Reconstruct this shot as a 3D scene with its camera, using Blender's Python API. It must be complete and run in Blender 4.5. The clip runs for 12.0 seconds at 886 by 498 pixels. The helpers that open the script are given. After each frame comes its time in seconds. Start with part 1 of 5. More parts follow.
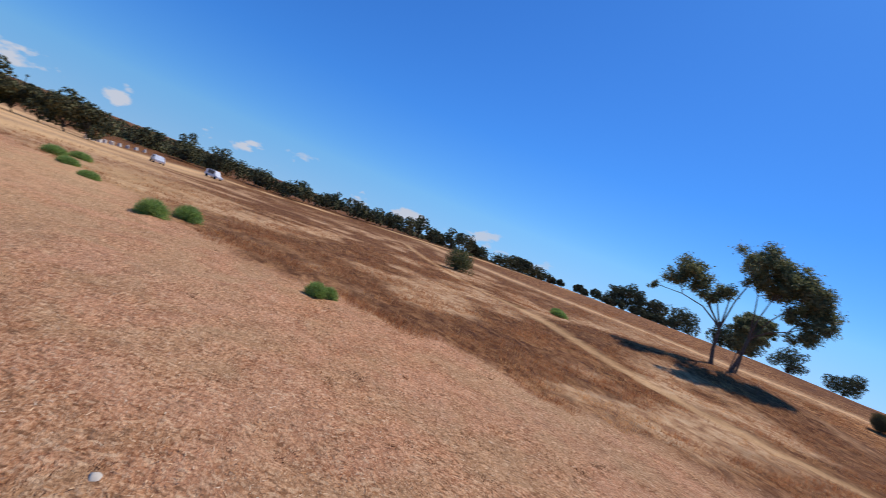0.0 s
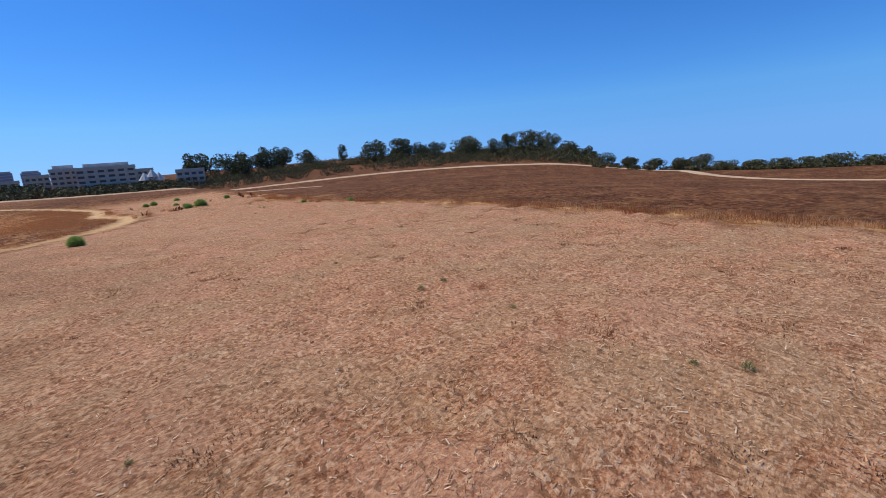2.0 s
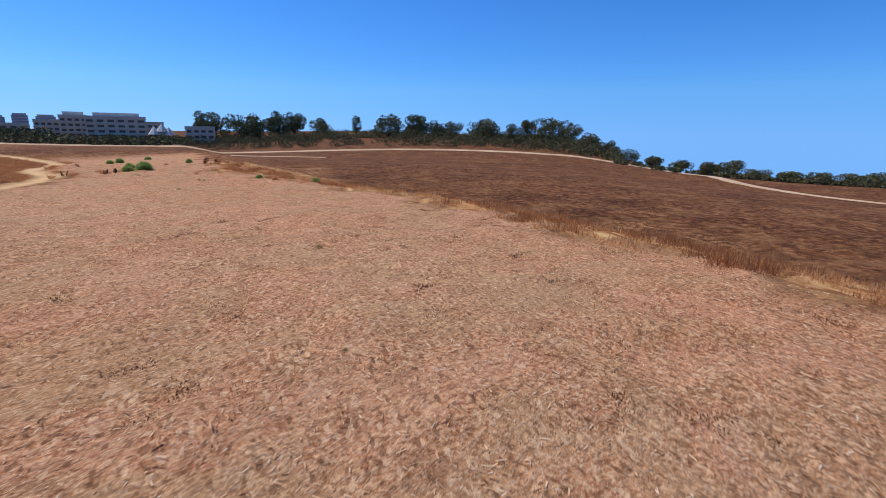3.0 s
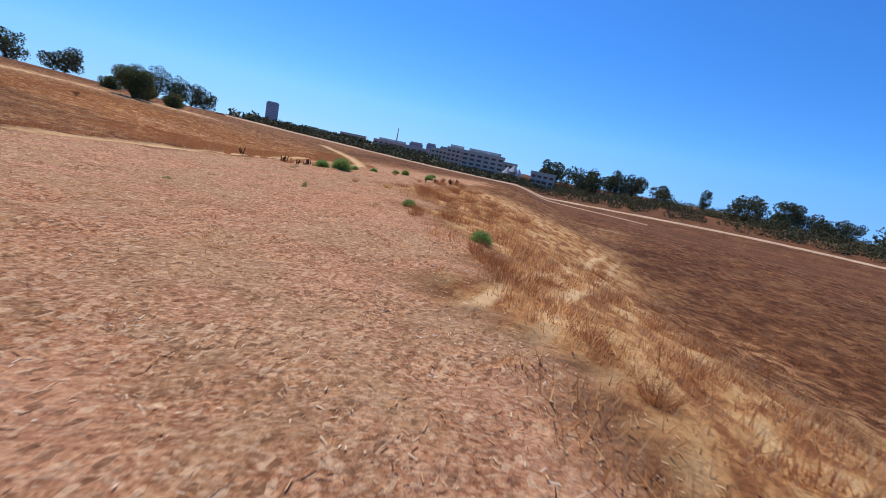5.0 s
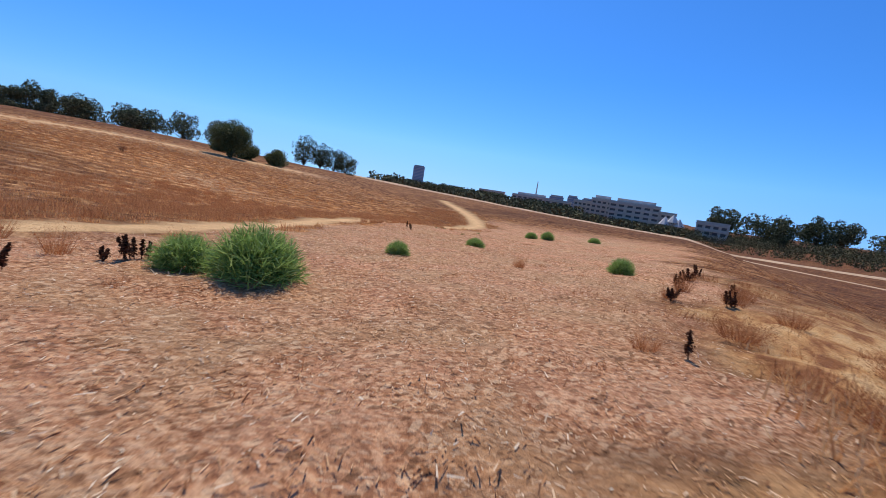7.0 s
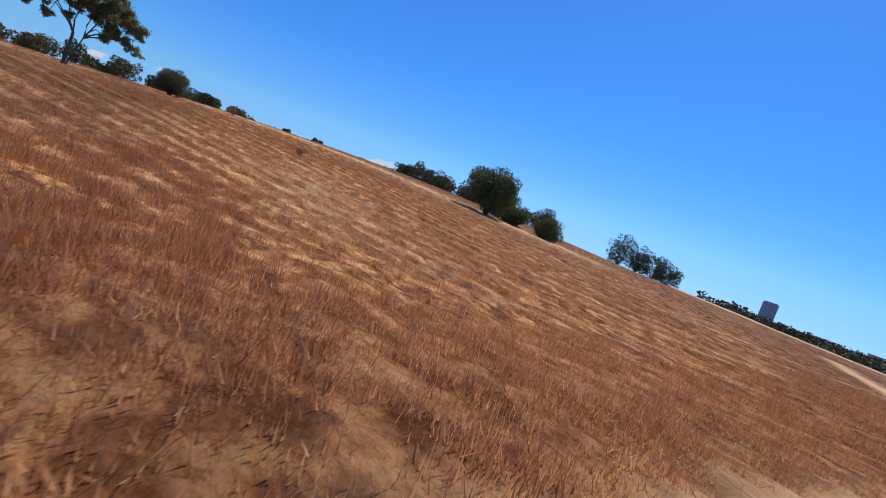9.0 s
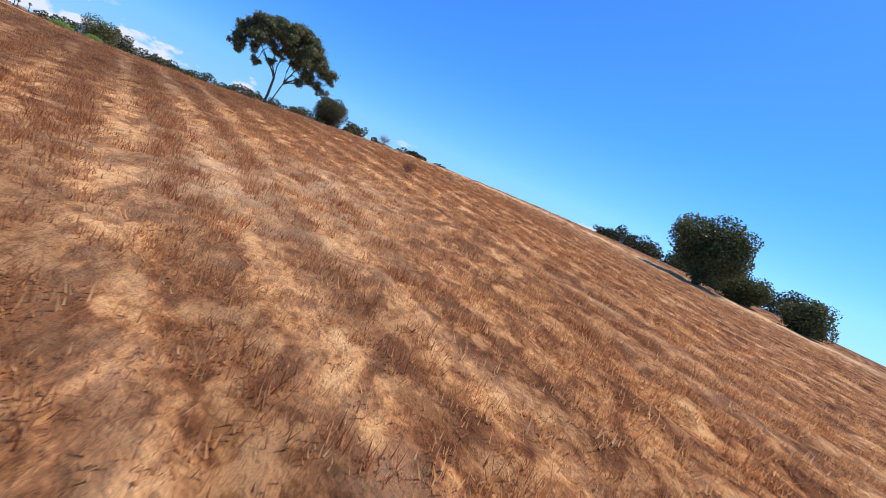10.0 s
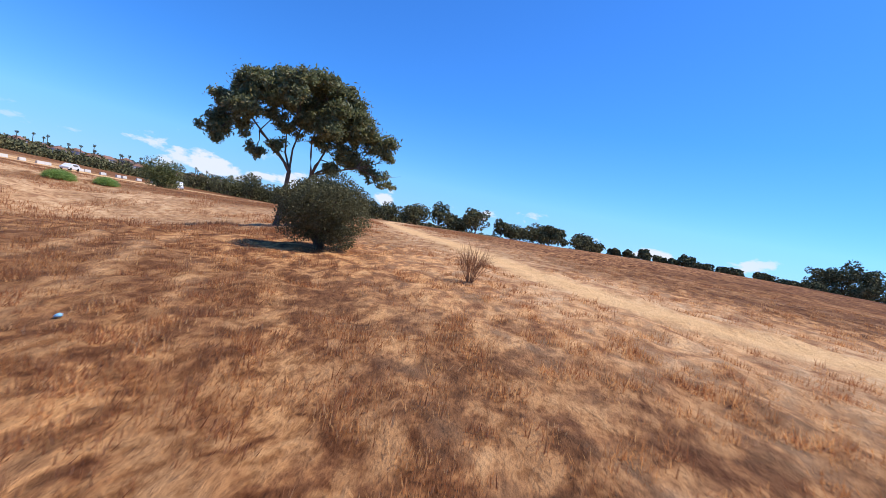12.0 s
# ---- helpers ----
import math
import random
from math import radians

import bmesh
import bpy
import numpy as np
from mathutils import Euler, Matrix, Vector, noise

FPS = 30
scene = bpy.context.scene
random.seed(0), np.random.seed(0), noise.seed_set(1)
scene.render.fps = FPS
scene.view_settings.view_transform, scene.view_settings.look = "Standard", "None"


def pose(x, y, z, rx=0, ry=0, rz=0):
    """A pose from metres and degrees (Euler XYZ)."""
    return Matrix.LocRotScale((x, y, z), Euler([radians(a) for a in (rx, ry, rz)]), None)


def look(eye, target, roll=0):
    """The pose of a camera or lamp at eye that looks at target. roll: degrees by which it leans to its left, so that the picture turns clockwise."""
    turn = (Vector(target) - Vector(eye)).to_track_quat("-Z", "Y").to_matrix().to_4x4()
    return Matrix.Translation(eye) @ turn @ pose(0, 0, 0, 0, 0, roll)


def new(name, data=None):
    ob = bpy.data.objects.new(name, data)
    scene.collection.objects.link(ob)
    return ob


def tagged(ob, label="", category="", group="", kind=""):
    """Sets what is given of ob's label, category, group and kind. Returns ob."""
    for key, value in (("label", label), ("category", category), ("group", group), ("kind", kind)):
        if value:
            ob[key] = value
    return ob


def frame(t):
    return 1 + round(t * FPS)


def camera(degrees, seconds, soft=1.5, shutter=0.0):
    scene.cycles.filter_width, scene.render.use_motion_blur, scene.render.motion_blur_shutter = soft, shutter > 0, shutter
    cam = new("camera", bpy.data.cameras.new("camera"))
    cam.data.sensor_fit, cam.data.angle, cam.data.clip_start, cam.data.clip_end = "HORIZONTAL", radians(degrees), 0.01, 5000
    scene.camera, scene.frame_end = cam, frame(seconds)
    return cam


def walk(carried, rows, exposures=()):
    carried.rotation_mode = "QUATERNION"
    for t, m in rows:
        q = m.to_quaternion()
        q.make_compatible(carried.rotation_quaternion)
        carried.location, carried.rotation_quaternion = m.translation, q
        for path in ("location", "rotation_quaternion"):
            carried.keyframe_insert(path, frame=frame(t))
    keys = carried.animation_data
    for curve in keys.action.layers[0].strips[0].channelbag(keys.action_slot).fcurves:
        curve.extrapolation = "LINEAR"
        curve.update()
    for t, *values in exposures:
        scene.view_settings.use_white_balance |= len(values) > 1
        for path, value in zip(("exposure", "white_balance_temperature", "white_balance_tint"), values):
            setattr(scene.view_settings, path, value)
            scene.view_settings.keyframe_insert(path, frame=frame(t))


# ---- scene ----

# ---------------------------------------------------------------- camera
PATH = [
    (0, (-3.956, 4.614, 3.318), (-5.935, 4.905, 3.292), 21.1),
    (0.1, (-3.544, 4.729, 3.330), (-5.434, 5.371, 3.437), 18.0),
    (0.2, (-2.514, 5.016, 3.360), (-4.234, 6.015, 3.554), 16.4),
    (0.3, (-2.314, 5.444, 3.227), (-3.806, 6.748, 3.493), 13.7),
    (0.4, (-2.411, 5.653, 3.071), (-3.622, 7.215, 3.374), 10.7),
    (0.5, (-1.909, 5.956, 2.920), (-2.870, 7.683, 3.228), 8.2),
    (0.7, (-1.173, 6.628, 2.756), (-1.674, 8.550, 2.991), 4.6),
    (1, (-0.068, 7.636, 2.510), (-0.091, 9.635, 2.562), 0.6),
    (1.5, (0.618, 9.577, 2.710), (1.169, 11.488, 2.504), -2.7),
    (2, (1.783, 11.665, 2.500), (2.793, 13.342, 2.091), -4.5),
    (2.5, (3.843, 14.507, 2.171), (5.057, 16.013, 1.665), -5.2),
    (3, (6.898, 17.331, 2.360), (7.866, 19.012, 1.874), 0.7),
    (3.2, (8.299, 18.902, 2.341), (9.147, 20.652, 1.872), 3.1),
    (4.8, (14.974, 31.587, 1.397), (14.770, 33.536, 0.996), 10.5),
    (5, (14.640, 34.064, 1.204), (14.348, 36.006, 0.824), 11.5),
    (5.5, (14.006, 38.826, 1.092), (13.519, 40.734, 0.741), 11.1),
    (6, (12.923, 43.333, 1.064), (12.302, 45.207, 0.745), 9.9),
    (6.5, (11.048, 48.869, 0.966), (10.305, 50.703, 0.675), 8.8),
    (6.7, (10.444, 50.693, 0.964), (9.646, 52.506, 0.690), 8.6),
    (8.3, (0.568, 68.494, -0.069), (-0.939, 69.799, -0.238), 14.1),
    (8.5, (-0.415, 69.862, -0.114), (-2.025, 71.039, -0.274), 15.9),
    (9, (-3.301, 72.994, -0.112), (-5.129, 73.790, -0.272), 19.9),
    (9.5, (-7.364, 75.811, -0.127), (-9.318, 76.191, -0.321), 22.1),
    (10, (-12.096, 77.997, -0.209), (-14.083, 77.940, -0.430), 23.3),
    (10.5, (-17.120, 78.256, 0.136), (-19.082, 77.948, -0.100), 21.5),
    (11, (-23.975, 76.676, 0.441), (-25.904, 76.187, 0.250), 18.0),
    (11.5, (-30.274, 74.820, 1.202), (-32.162, 74.174, 1.069), 15.7),
    (12, (-36.709, 72.841, 2.343), (-38.572, 72.121, 2.248), 11.8),
]
cam = camera(87.8, 12.0, soft=0.85, shutter=0.055)
walk(cam, [(t, look(eye, target, roll)) for t, eye, target, roll in PATH],
     exposures=[(0.0, -0.3), (0.5, -0.3), (1.0, -0.78), (1.6, -0.6), (2.5, -0.25), (3.2, -0.25), (5.5, -0.15), (6.5, -0.2), (8.5, -0.2), (9.2, -0.18), (9.5, 0.0), (10.2, 0.24), (10.6, 0.24), (11.0, 0.06), (11.5, 0.1), (12.0, 0.3)])

# ---------------------------------------------------------------- light
SUN_AZ, SUN_EL = 34.0, 57.0      # degrees left of +y, degrees up
sun_dir = Vector((-math.sin(radians(SUN_AZ)) * math.cos(radians(SUN_EL)),
                  math.cos(radians(SUN_AZ)) * math.cos(radians(SUN_EL)), math.sin(radians(SUN_EL))))
sun = new("sun", bpy.data.lights.new("sun", "SUN"))
sun.data.energy, sun.data.angle, sun.data.color = 4.2, radians(0.55), (1.0, 0.935, 0.84)
sun.matrix_world = look(sun_dir * 200, (0, 0, 0))

world = bpy.data.worlds.new("sky")
scene.world = world
world.use_nodes = True
wt = world.node_tree
wt.nodes.clear()
w_out = wt.nodes.new("ShaderNodeOutputWorld")
w_bg = wt.nodes.new("ShaderNodeBackground")
w_sky = wt.nodes.new("ShaderNodeTexSky")
w_sky.sky_type, w_sky.sun_disc = "NISHITA", False
w_sky.sun_elevation, w_sky.sun_rotation = radians(SUN_EL), radians(-SUN_AZ)
w_sky.altitude, w_sky.air_density, w_sky.dust_density, w_sky.ozone_density = 0, 1.0, 0.35, 3.0
w_bg.inputs["Strength"].default_value = 0.115


def sky_node(kind, **values):
    n = wt.nodes.new(kind)
    for k, v in values.items():
        n.inputs[k].default_value = v
    return n


def sky_math(op, a, b=0.0, clamp=False):
    n = wt.nodes.new("ShaderNodeMath")
    n.operation, n.use_clamp = op, clamp
    for i, v in enumerate((a, b)):
        if isinstance(v, (int, float)):
            n.inputs[i].default_value = v
        else:
            wt.links.new(v, n.inputs[i])
    return n.outputs["Value"]


# summer sky: a deeper blue than the model gives, and small cumulus low in the west
w_tint = wt.nodes.new("ShaderNodeMix")
w_tint.data_type, w_tint.blend_type = "RGBA", "MULTIPLY"
w_tint.inputs["Factor"].default_value = 1.0
w_hue = wt.nodes.new("ShaderNodeMix")
w_hue.data_type = "RGBA"
w_low = wt.nodes.new("ShaderNodeMix")      # hazier towards the sea in the west
w_low.data_type = "RGBA"
w_low.inputs["A"].default_value = (0.47, 0.84, 1.30, 1)
w_low.inputs["B"].default_value = (0.37, 0.82, 1.62, 1)
wt.links.new(w_low.outputs["Result"], w_hue.inputs["A"])
w_hue.inputs["B"].default_value = (0.29, 0.78, 1.48, 1)
wt.links.new(w_hue.outputs["Result"], w_tint.inputs["B"])
wt.links.new(w_sky.outputs["Color"], w_tint.inputs["A"])
w_dir = wt.nodes.new("ShaderNodeTexCoord").outputs["Generated"]
w_sep = wt.nodes.new("ShaderNodeSeparateXYZ")
wt.links.new(w_dir, w_sep.inputs["Vector"])
wt.links.new(sky_math("ADD", sky_math("MULTIPLY", w_sep.outputs["X"], 0.8), 0.4, True), w_low.inputs["Factor"])
# the horizon's colour goes on below it, where the land falls away
w_com = wt.nodes.new("ShaderNodeCombineXYZ")
wt.links.new(w_sep.outputs["X"], w_com.inputs["X"])
wt.links.new(w_sep.outputs["Y"], w_com.inputs["Y"])
wt.links.new(sky_math("MAXIMUM", w_sep.outputs["Z"], 0.085), w_com.inputs["Z"])
wt.links.new(w_com.outputs["Vector"], w_sky.inputs["Vector"])
wt.links.new(sky_math("MULTIPLY", w_sep.outputs["Z"], 4.0, True), w_hue.inputs["Factor"])
w_map = wt.nodes.new("ShaderNodeMapping")
w_map.inputs["Scale"].default_value = (1, 1, 2.3)
wt.links.new(w_dir, w_map.inputs["Vector"])
w_noise = sky_node("ShaderNodeTexNoise", Scale=11.0, Detail=8.0, Roughness=0.56)
wt.links.new(w_map.outputs["Vector"], w_noise.inputs["Vector"])
west = sky_math("ADD", sky_math("MULTIPLY", w_sep.outputs["X"], -0.93), sky_math("MULTIPLY", w_sep.outputs["Y"], -0.36))
west = sky_math("MULTIPLY", sky_math("SUBTRACT", west, 0.62), 4.0, True)
low = sky_math("SUBTRACT", 1.0, sky_math("MULTIPLY", sky_math("ABSOLUTE", sky_math("SUBTRACT", w_sep.outputs["Z"], 0.024)), 15.0), True)
puff = sky_math("MULTIPLY", sky_math("SUBTRACT", w_noise.outputs["Fac"], sky_math("SUBTRACT", 0.68, sky_math("MULTIPLY", low, 0.158))), 16.0, True)
puff = sky_math("MULTIPLY", sky_math("MULTIPLY", puff, west), sky_math("MULTIPLY", low, 1.6, True))
w_cloud = wt.nodes.new("ShaderNodeMix")
w_cloud.data_type = "RGBA"
w_cloud.inputs["B"].default_value = (5.8, 6.3, 7.5, 1)
wt.links.new(puff, w_cloud.inputs["Factor"])
w_haze = wt.nodes.new("ShaderNodeMix")
w_haze.data_type, w_haze.blend_type = "RGBA", "MULTIPLY"
w_haze.inputs["B"].default_value = (1.42, 1.12, 1.03, 1)
haze = sky_math("SUBTRACT", 1.0, sky_math("MULTIPLY", sky_math("MAXIMUM", w_sep.outputs["Z"], 0.0), 6.5), True)
wt.links.new(sky_math("MULTIPLY", haze, haze), w_haze.inputs["Factor"])
wt.links.new(w_tint.outputs["Result"], w_haze.inputs["A"])
wt.links.new(w_haze.outputs["Result"], w_cloud.inputs["A"])
wt.links.new(w_cloud.outputs["Result"], w_bg.inputs["Color"])
wt.links.new(w_bg.outputs["Background"], w_out.inputs["Surface"])


# ---------------------------------------------------------------- materials
def material(name, rough=0.9, spec=0.2):
    m = bpy.data.materials.new(name)
    m.use_nodes = True
    nt = m.node_tree
    b = nt.nodes["Principled BSDF"]
    b.inputs["Roughness"].default_value = rough
    b.inputs["Specular IOR Level"].default_value = spec
    return m, nt, b


def ramp(nt, fac, stops):
    r = nt.nodes.new("ShaderNodeValToRGB")
    e = r.color_ramp.elements
    while len(e) < len(stops):
        e.new(0.5)
    for el, (p, c) in zip(e, stops):
        el.position, el.color = p, (*c, 1)
    nt.links.new(fac, r.inputs["Fac"])
    return r.outputs["Color"]


def noise_tex(nt, scale, detail=4.0, rough=0.55, coord=None, distort=0.0):
    n = nt.nodes.new("ShaderNodeTexNoise")
    n.inputs["Scale"].default_value = scale
    n.inputs["Detail"].default_value = detail
    n.inputs["Roughness"].default_value = rough
    n.inputs["Distortion"].default_value = distort
    if coord is None:
        coord = nt.nodes.new("ShaderNodeTexCoord").outputs["Object"]
    nt.links.new(coord, n.inputs["Vector"])
    return n.outputs["Fac"]


def laid(nt, coord, turn, stretch):
    """Coordinates for a grain that is drawn out along one direction of the ground."""
    m = nt.nodes.new("ShaderNodeMapping")
    m.vector_type = "TEXTURE"
    m.inputs["Rotation"].default_value = (0, 0, radians(turn))
    m.inputs["Scale"].default_value = (stretch, 1.0, 1.0)
    nt.links.new(coord, m.inputs["Vector"])
    return m.outputs["Vector"]


def chips(nt, coord, scale):
    """A random value for each of many small angular flecks."""
    v = nt.nodes.new("ShaderNodeTexVoronoi")
    v.inputs["Scale"].default_value = scale
    nt.links.new(coord, v.inputs["Vector"])
    sep = nt.nodes.new("ShaderNodeSeparateColor")
    nt.links.new(v.outputs["Color"], sep.inputs["Color"])
    return sep.outputs["Red"]


def across_ground(nt, coord, nx, ny):
    """Distance across the ground along (nx, ny), with the wander of a wheel track."""
    d = nt.nodes.new("ShaderNodeVectorMath")
    d.operation = "DOT_PRODUCT"
    nt.links.new(coord, d.inputs[0])
    d.inputs[1].default_value = (nx, ny, 0)
    return calc(nt, "ADD", d.outputs["Value"], calc(nt, "MULTIPLY", calc(nt, "SUBTRACT", noise_tex(nt, 0.22, 2, 0.5, coord), 0.5), 0.8))


def mixed(nt, fac, a, b, blend="MIX"):
    m = nt.nodes.new("ShaderNodeMix")
    m.data_type, m.blend_type = "RGBA", blend
    for key, v in (("Factor", fac), ("A", a), ("B", b)):
        if isinstance(v, (int, float)):
            m.inputs[key].default_value = v
        elif isinstance(v, tuple):
            m.inputs[key].default_value = (*v, 1)
        else:
            nt.links.new(v, m.inputs[key])
    return m.outputs["Result"]


def calc(nt, op, a, b=0.0, clamp=False):
    m = nt.nodes.new("ShaderNodeMath")
    m.operation, m.use_clamp = op, clamp
    for i, v in enumerate((a, b)):
        if isinstance(v, (int, float)):
            m.inputs[i].default_value = v
        else:
            nt.links.new(v, m.inputs[i])
    return m.outputs["Value"]


def bumped(nt, bsdf, height, strength, distance):
    b = nt.nodes.new("ShaderNodeBump")
    b.inputs["Strength"].default_value, b.inputs["Distance"].default_value = strength, distance
    nt.links.new(height, b.inputs["Height"])
    nt.links.new(b.outputs["Normal"], bsdf.inputs["Normal"])


def island_material(name, stops, rough=0.85, spec=0.15, mottled=0.0, through_light=0.0):
    """A colour that varies from piece to piece of a mesh, with a little grain."""
    m, nt, b = material(name, rough, spec)
    rnd = nt.nodes.new("ShaderNodeNewGeometry").outputs["Random Per Island"]
    col = ramp(nt, rnd, stops)
    if mottled:
        col = mixed(nt, mottled, col, ramp(nt, noise_tex(nt, 0.6, 3), [(0.3, (0.35, 0.35, 0.35)), (0.7, (1, 1, 1))]), "MULTIPLY")
    nt.links.new(col, b.inputs["Base Color"])
    if through_light:
        t = nt.nodes.new("ShaderNodeBsdfTranslucent")
        nt.links.new(col, t.inputs["Color"])
        mx = nt.nodes.new("ShaderNodeMixShader")
        mx.inputs["Fac"].default_value = through_light
        nt.links.new(b.outputs["BSDF"], mx.inputs[1])
        nt.links.new(t.outputs["BSDF"], mx.inputs[2])
        nt.links.new(mx.outputs["Shader"], nt.nodes["Material Output"].inputs["Surface"])
    return m


def plain_material(name, a, b_col, scale, rough=0.8, spec=0.25, bump=0.0, metal=0.0, detail=5):
    m, nt, b = material(name, rough, spec)
    n = noise_tex(nt, scale, detail)
    n2 = noise_tex(nt, scale * 0.13, 3)
    col = ramp(nt, n, [(0.32, a), (0.68, b_col)])
    col = mixed(nt, 0.35, col, ramp(nt, n2, [(0.35, (0.6, 0.6, 0.6)), (0.65, (1, 1, 1))]), "MULTIPLY")
    nt.links.new(col, b.inputs["Base Color"])
    b.inputs["Metallic"].default_value = metal
    if bump:
        bumped(nt, b, n, 0.6, bump)
    return m


def ground_material():
    """Dry ground: straw stubble, brown grass, golden grass and bare trail, told apart by the cover layers of the sheet."""
    m, nt, b = material("dry_ground", 0.95, 0.08)
    co = nt.nodes.new("ShaderNodeTexCoord").outputs["Object"]
    lay = nt.nodes.new("ShaderNodeVertexColor")
    lay.layer_name = "cover"
    sep = nt.nodes.new("ShaderNodeSeparateColor")
    nt.links.new(lay.outputs["Color"], sep.inputs["Color"])
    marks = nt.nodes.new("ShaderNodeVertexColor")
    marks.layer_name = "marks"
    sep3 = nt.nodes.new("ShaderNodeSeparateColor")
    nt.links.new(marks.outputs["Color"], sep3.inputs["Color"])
    fine = noise_tex(nt, 16.0, 6, 0.7, co)
    mid = noise_tex(nt, 2.2, 5, 0.6, co)
    wide = noise_tex(nt, 0.16, 4, 0.6, co)
    stubble = ramp(nt, fine, [(0.38, (0.25, 0.091, 0.039)), (0.49, (0.55, 0.258, 0.121)), (0.62, (0.81, 0.47, 0.255))])
    stubble = mixed(nt, 0.5, stubble, ramp(nt, mid, [(0.40, (0.60, 0.47, 0.39)), (0.51, (1, 1, 1))]), "MULTIPLY")
    blot = noise_tex(nt, 1.4, 6, 0.7, co, 0.4)
    stubble = mixed(nt, ramp(nt, blot, [(0.54, (0, 0, 0)), (0.62, (0.55, 0.55, 0.55))]), stubble, (0.34, 0.165, 0.08))
    stubble = mixed(nt, ramp(nt, blot, [(0.36, (0.3, 0.3, 0.3)), (0.45, (0, 0, 0))]), stubble, (0.56, 0.38, 0.215))
    tone = noise_tex(nt, 0.55, 3, 0.5, co, 0.6)
    stubble = mixed(nt, ramp(nt, tone, [(0.46, (0, 0, 0)), (0.62, (0.5, 0.5, 0.5))]), stubble, (0.51, 0.315, 0.155))
    stubble = mixed(nt, ramp(nt, tone, [(0.36, (0.45, 0.45, 0.45)), (0.48, (0, 0, 0))]), stubble, (0.66, 0.335, 0.185))
    stubble = mixed(nt, 0.4, stubble, ramp(nt, wide, [(0.35, (1.0, 0.80, 0.68)), (0.62, (1, 1, 1))]), "MULTIPLY")
    broad = noise_tex(nt, 0.33, 5, 0.6, co, 0.5)
    stubble = mixed(nt, ramp(nt, broad, [(0.52, (0, 0, 0)), (0.66, (0.35, 0.35, 0.35))]), stubble, (0.44, 0.26, 0.13))
    # flecks of broken straw and dead weed, lying both ways
    fleck_a = chips(nt, laid(nt, co, 24, 2.6), 62.0)
    fleck_b = chips(nt, laid(nt, co, -57, 2.4), 50.0)
    fleck_c = chips(nt, laid(nt, co, 80, 2.0), 24.0)
    stubble = mixed(nt, ramp(nt, fleck_a, [(0.78, (0, 0, 0)), (0.84, (0.38, 0.38, 0.38))]), stubble, (0.88, 0.585, 0.345))
    stubble = mixed(nt, ramp(nt, fleck_b, [(0.12, (0.26, 0.26, 0.26)), (0.17, (0, 0, 0))]), stubble, (0.17, 0.070, 0.032))
    stubble = mixed(nt, ramp(nt, fleck_c, [(0.05, (0.6, 0.6, 0.6)), (0.08, (0, 0, 0))]), stubble, (0.17, 0.078, 0.036))
    stubble = mixed(nt, ramp(nt, fleck_c, [(0.93, (0, 0, 0)), (0.96, (0.5, 0.5, 0.5))]), stubble, (0.86, 0.57, 0.33))
    # darker ground colours over the south-western corner
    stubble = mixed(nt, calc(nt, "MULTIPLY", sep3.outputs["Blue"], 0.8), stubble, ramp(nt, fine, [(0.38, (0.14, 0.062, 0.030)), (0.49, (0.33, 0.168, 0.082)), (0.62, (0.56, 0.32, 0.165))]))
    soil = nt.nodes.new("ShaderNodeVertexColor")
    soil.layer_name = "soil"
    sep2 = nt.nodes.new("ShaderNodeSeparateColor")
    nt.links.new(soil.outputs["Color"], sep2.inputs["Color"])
    mp = nt.nodes.new("ShaderNodeMapping")
    mp.inputs["Rotation"].default_value = (0, 0, radians(-32))
    mp.inputs["Scale"].default_value = (0.16, 1.0, 1.0)
    nt.links.new(co, mp.inputs["Vector"])
    rows = noise_tex(nt, 1.3, 4, 0.55, mp.outputs["Vector"])
    drawn = laid(nt, co, 12, 1.55)
    patch = noise_tex(nt, 2.6, 6, 0.6, drawn, 0.3)
    even = noise_tex(nt, 1.7, 7, 0.66, co, 0.3)
    pr = calc(nt, "ADD", calc(nt, "MULTIPLY", patch, 0.8), calc(nt, "MULTIPLY", rows, 0.2))
    brown = ramp(nt, pr, [(0.44, (0.22, 0.080, 0.030)), (0.485, (0.42, 0.175, 0.068)), (0.515, (0.66, 0.315, 0.118)), (0.56, (0.79, 0.415, 0.165)), (0.66, (0.87, 0.52, 0.235))])
    brown = mixed(nt, 0.5, brown, ramp(nt, fine, [(0.36, (0.45, 0.38, 0.33)), (0.54, (1, 1, 1))]), "MULTIPLY")
    brown = mixed(nt, 0.4, brown, ramp(nt, wide, [(0.4, (0.70, 0.60, 0.53)), (0.6, (1, 0.97, 0.94))]), "MULTIPLY")
    # blue darkens for denser grass, and for shade among tufts left unbuilt
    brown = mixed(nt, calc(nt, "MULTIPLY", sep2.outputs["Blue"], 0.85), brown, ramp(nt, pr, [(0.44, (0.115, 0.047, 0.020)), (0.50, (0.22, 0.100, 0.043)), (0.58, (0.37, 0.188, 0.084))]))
    # wheel and mower lines over the hillside: pale worn ruts with denser dark weed between them
    wave = calc(nt, "SINE", calc(nt, "MULTIPLY", across_ground(nt, co, 0.656, -0.755), 2 * math.pi / 1.35))
    gaps = ramp(nt, noise_tex(nt, 1.9, 5, 0.62, laid(nt, co, 41, 1.8)), [(0.42, (0.1, 0.1, 0.1)), (0.54, (1, 1, 1))])
    rut = mixed(nt, 1.0, ramp(nt, wave, [(0.55, (0, 0, 0)), (0.9, (0.5, 0.5, 0.5))]), gaps, "MULTIPLY")
    weedy = ramp(nt, wave, [(0.0, (0.5, 0.5, 0.5)), (0.35, (0, 0, 0))])
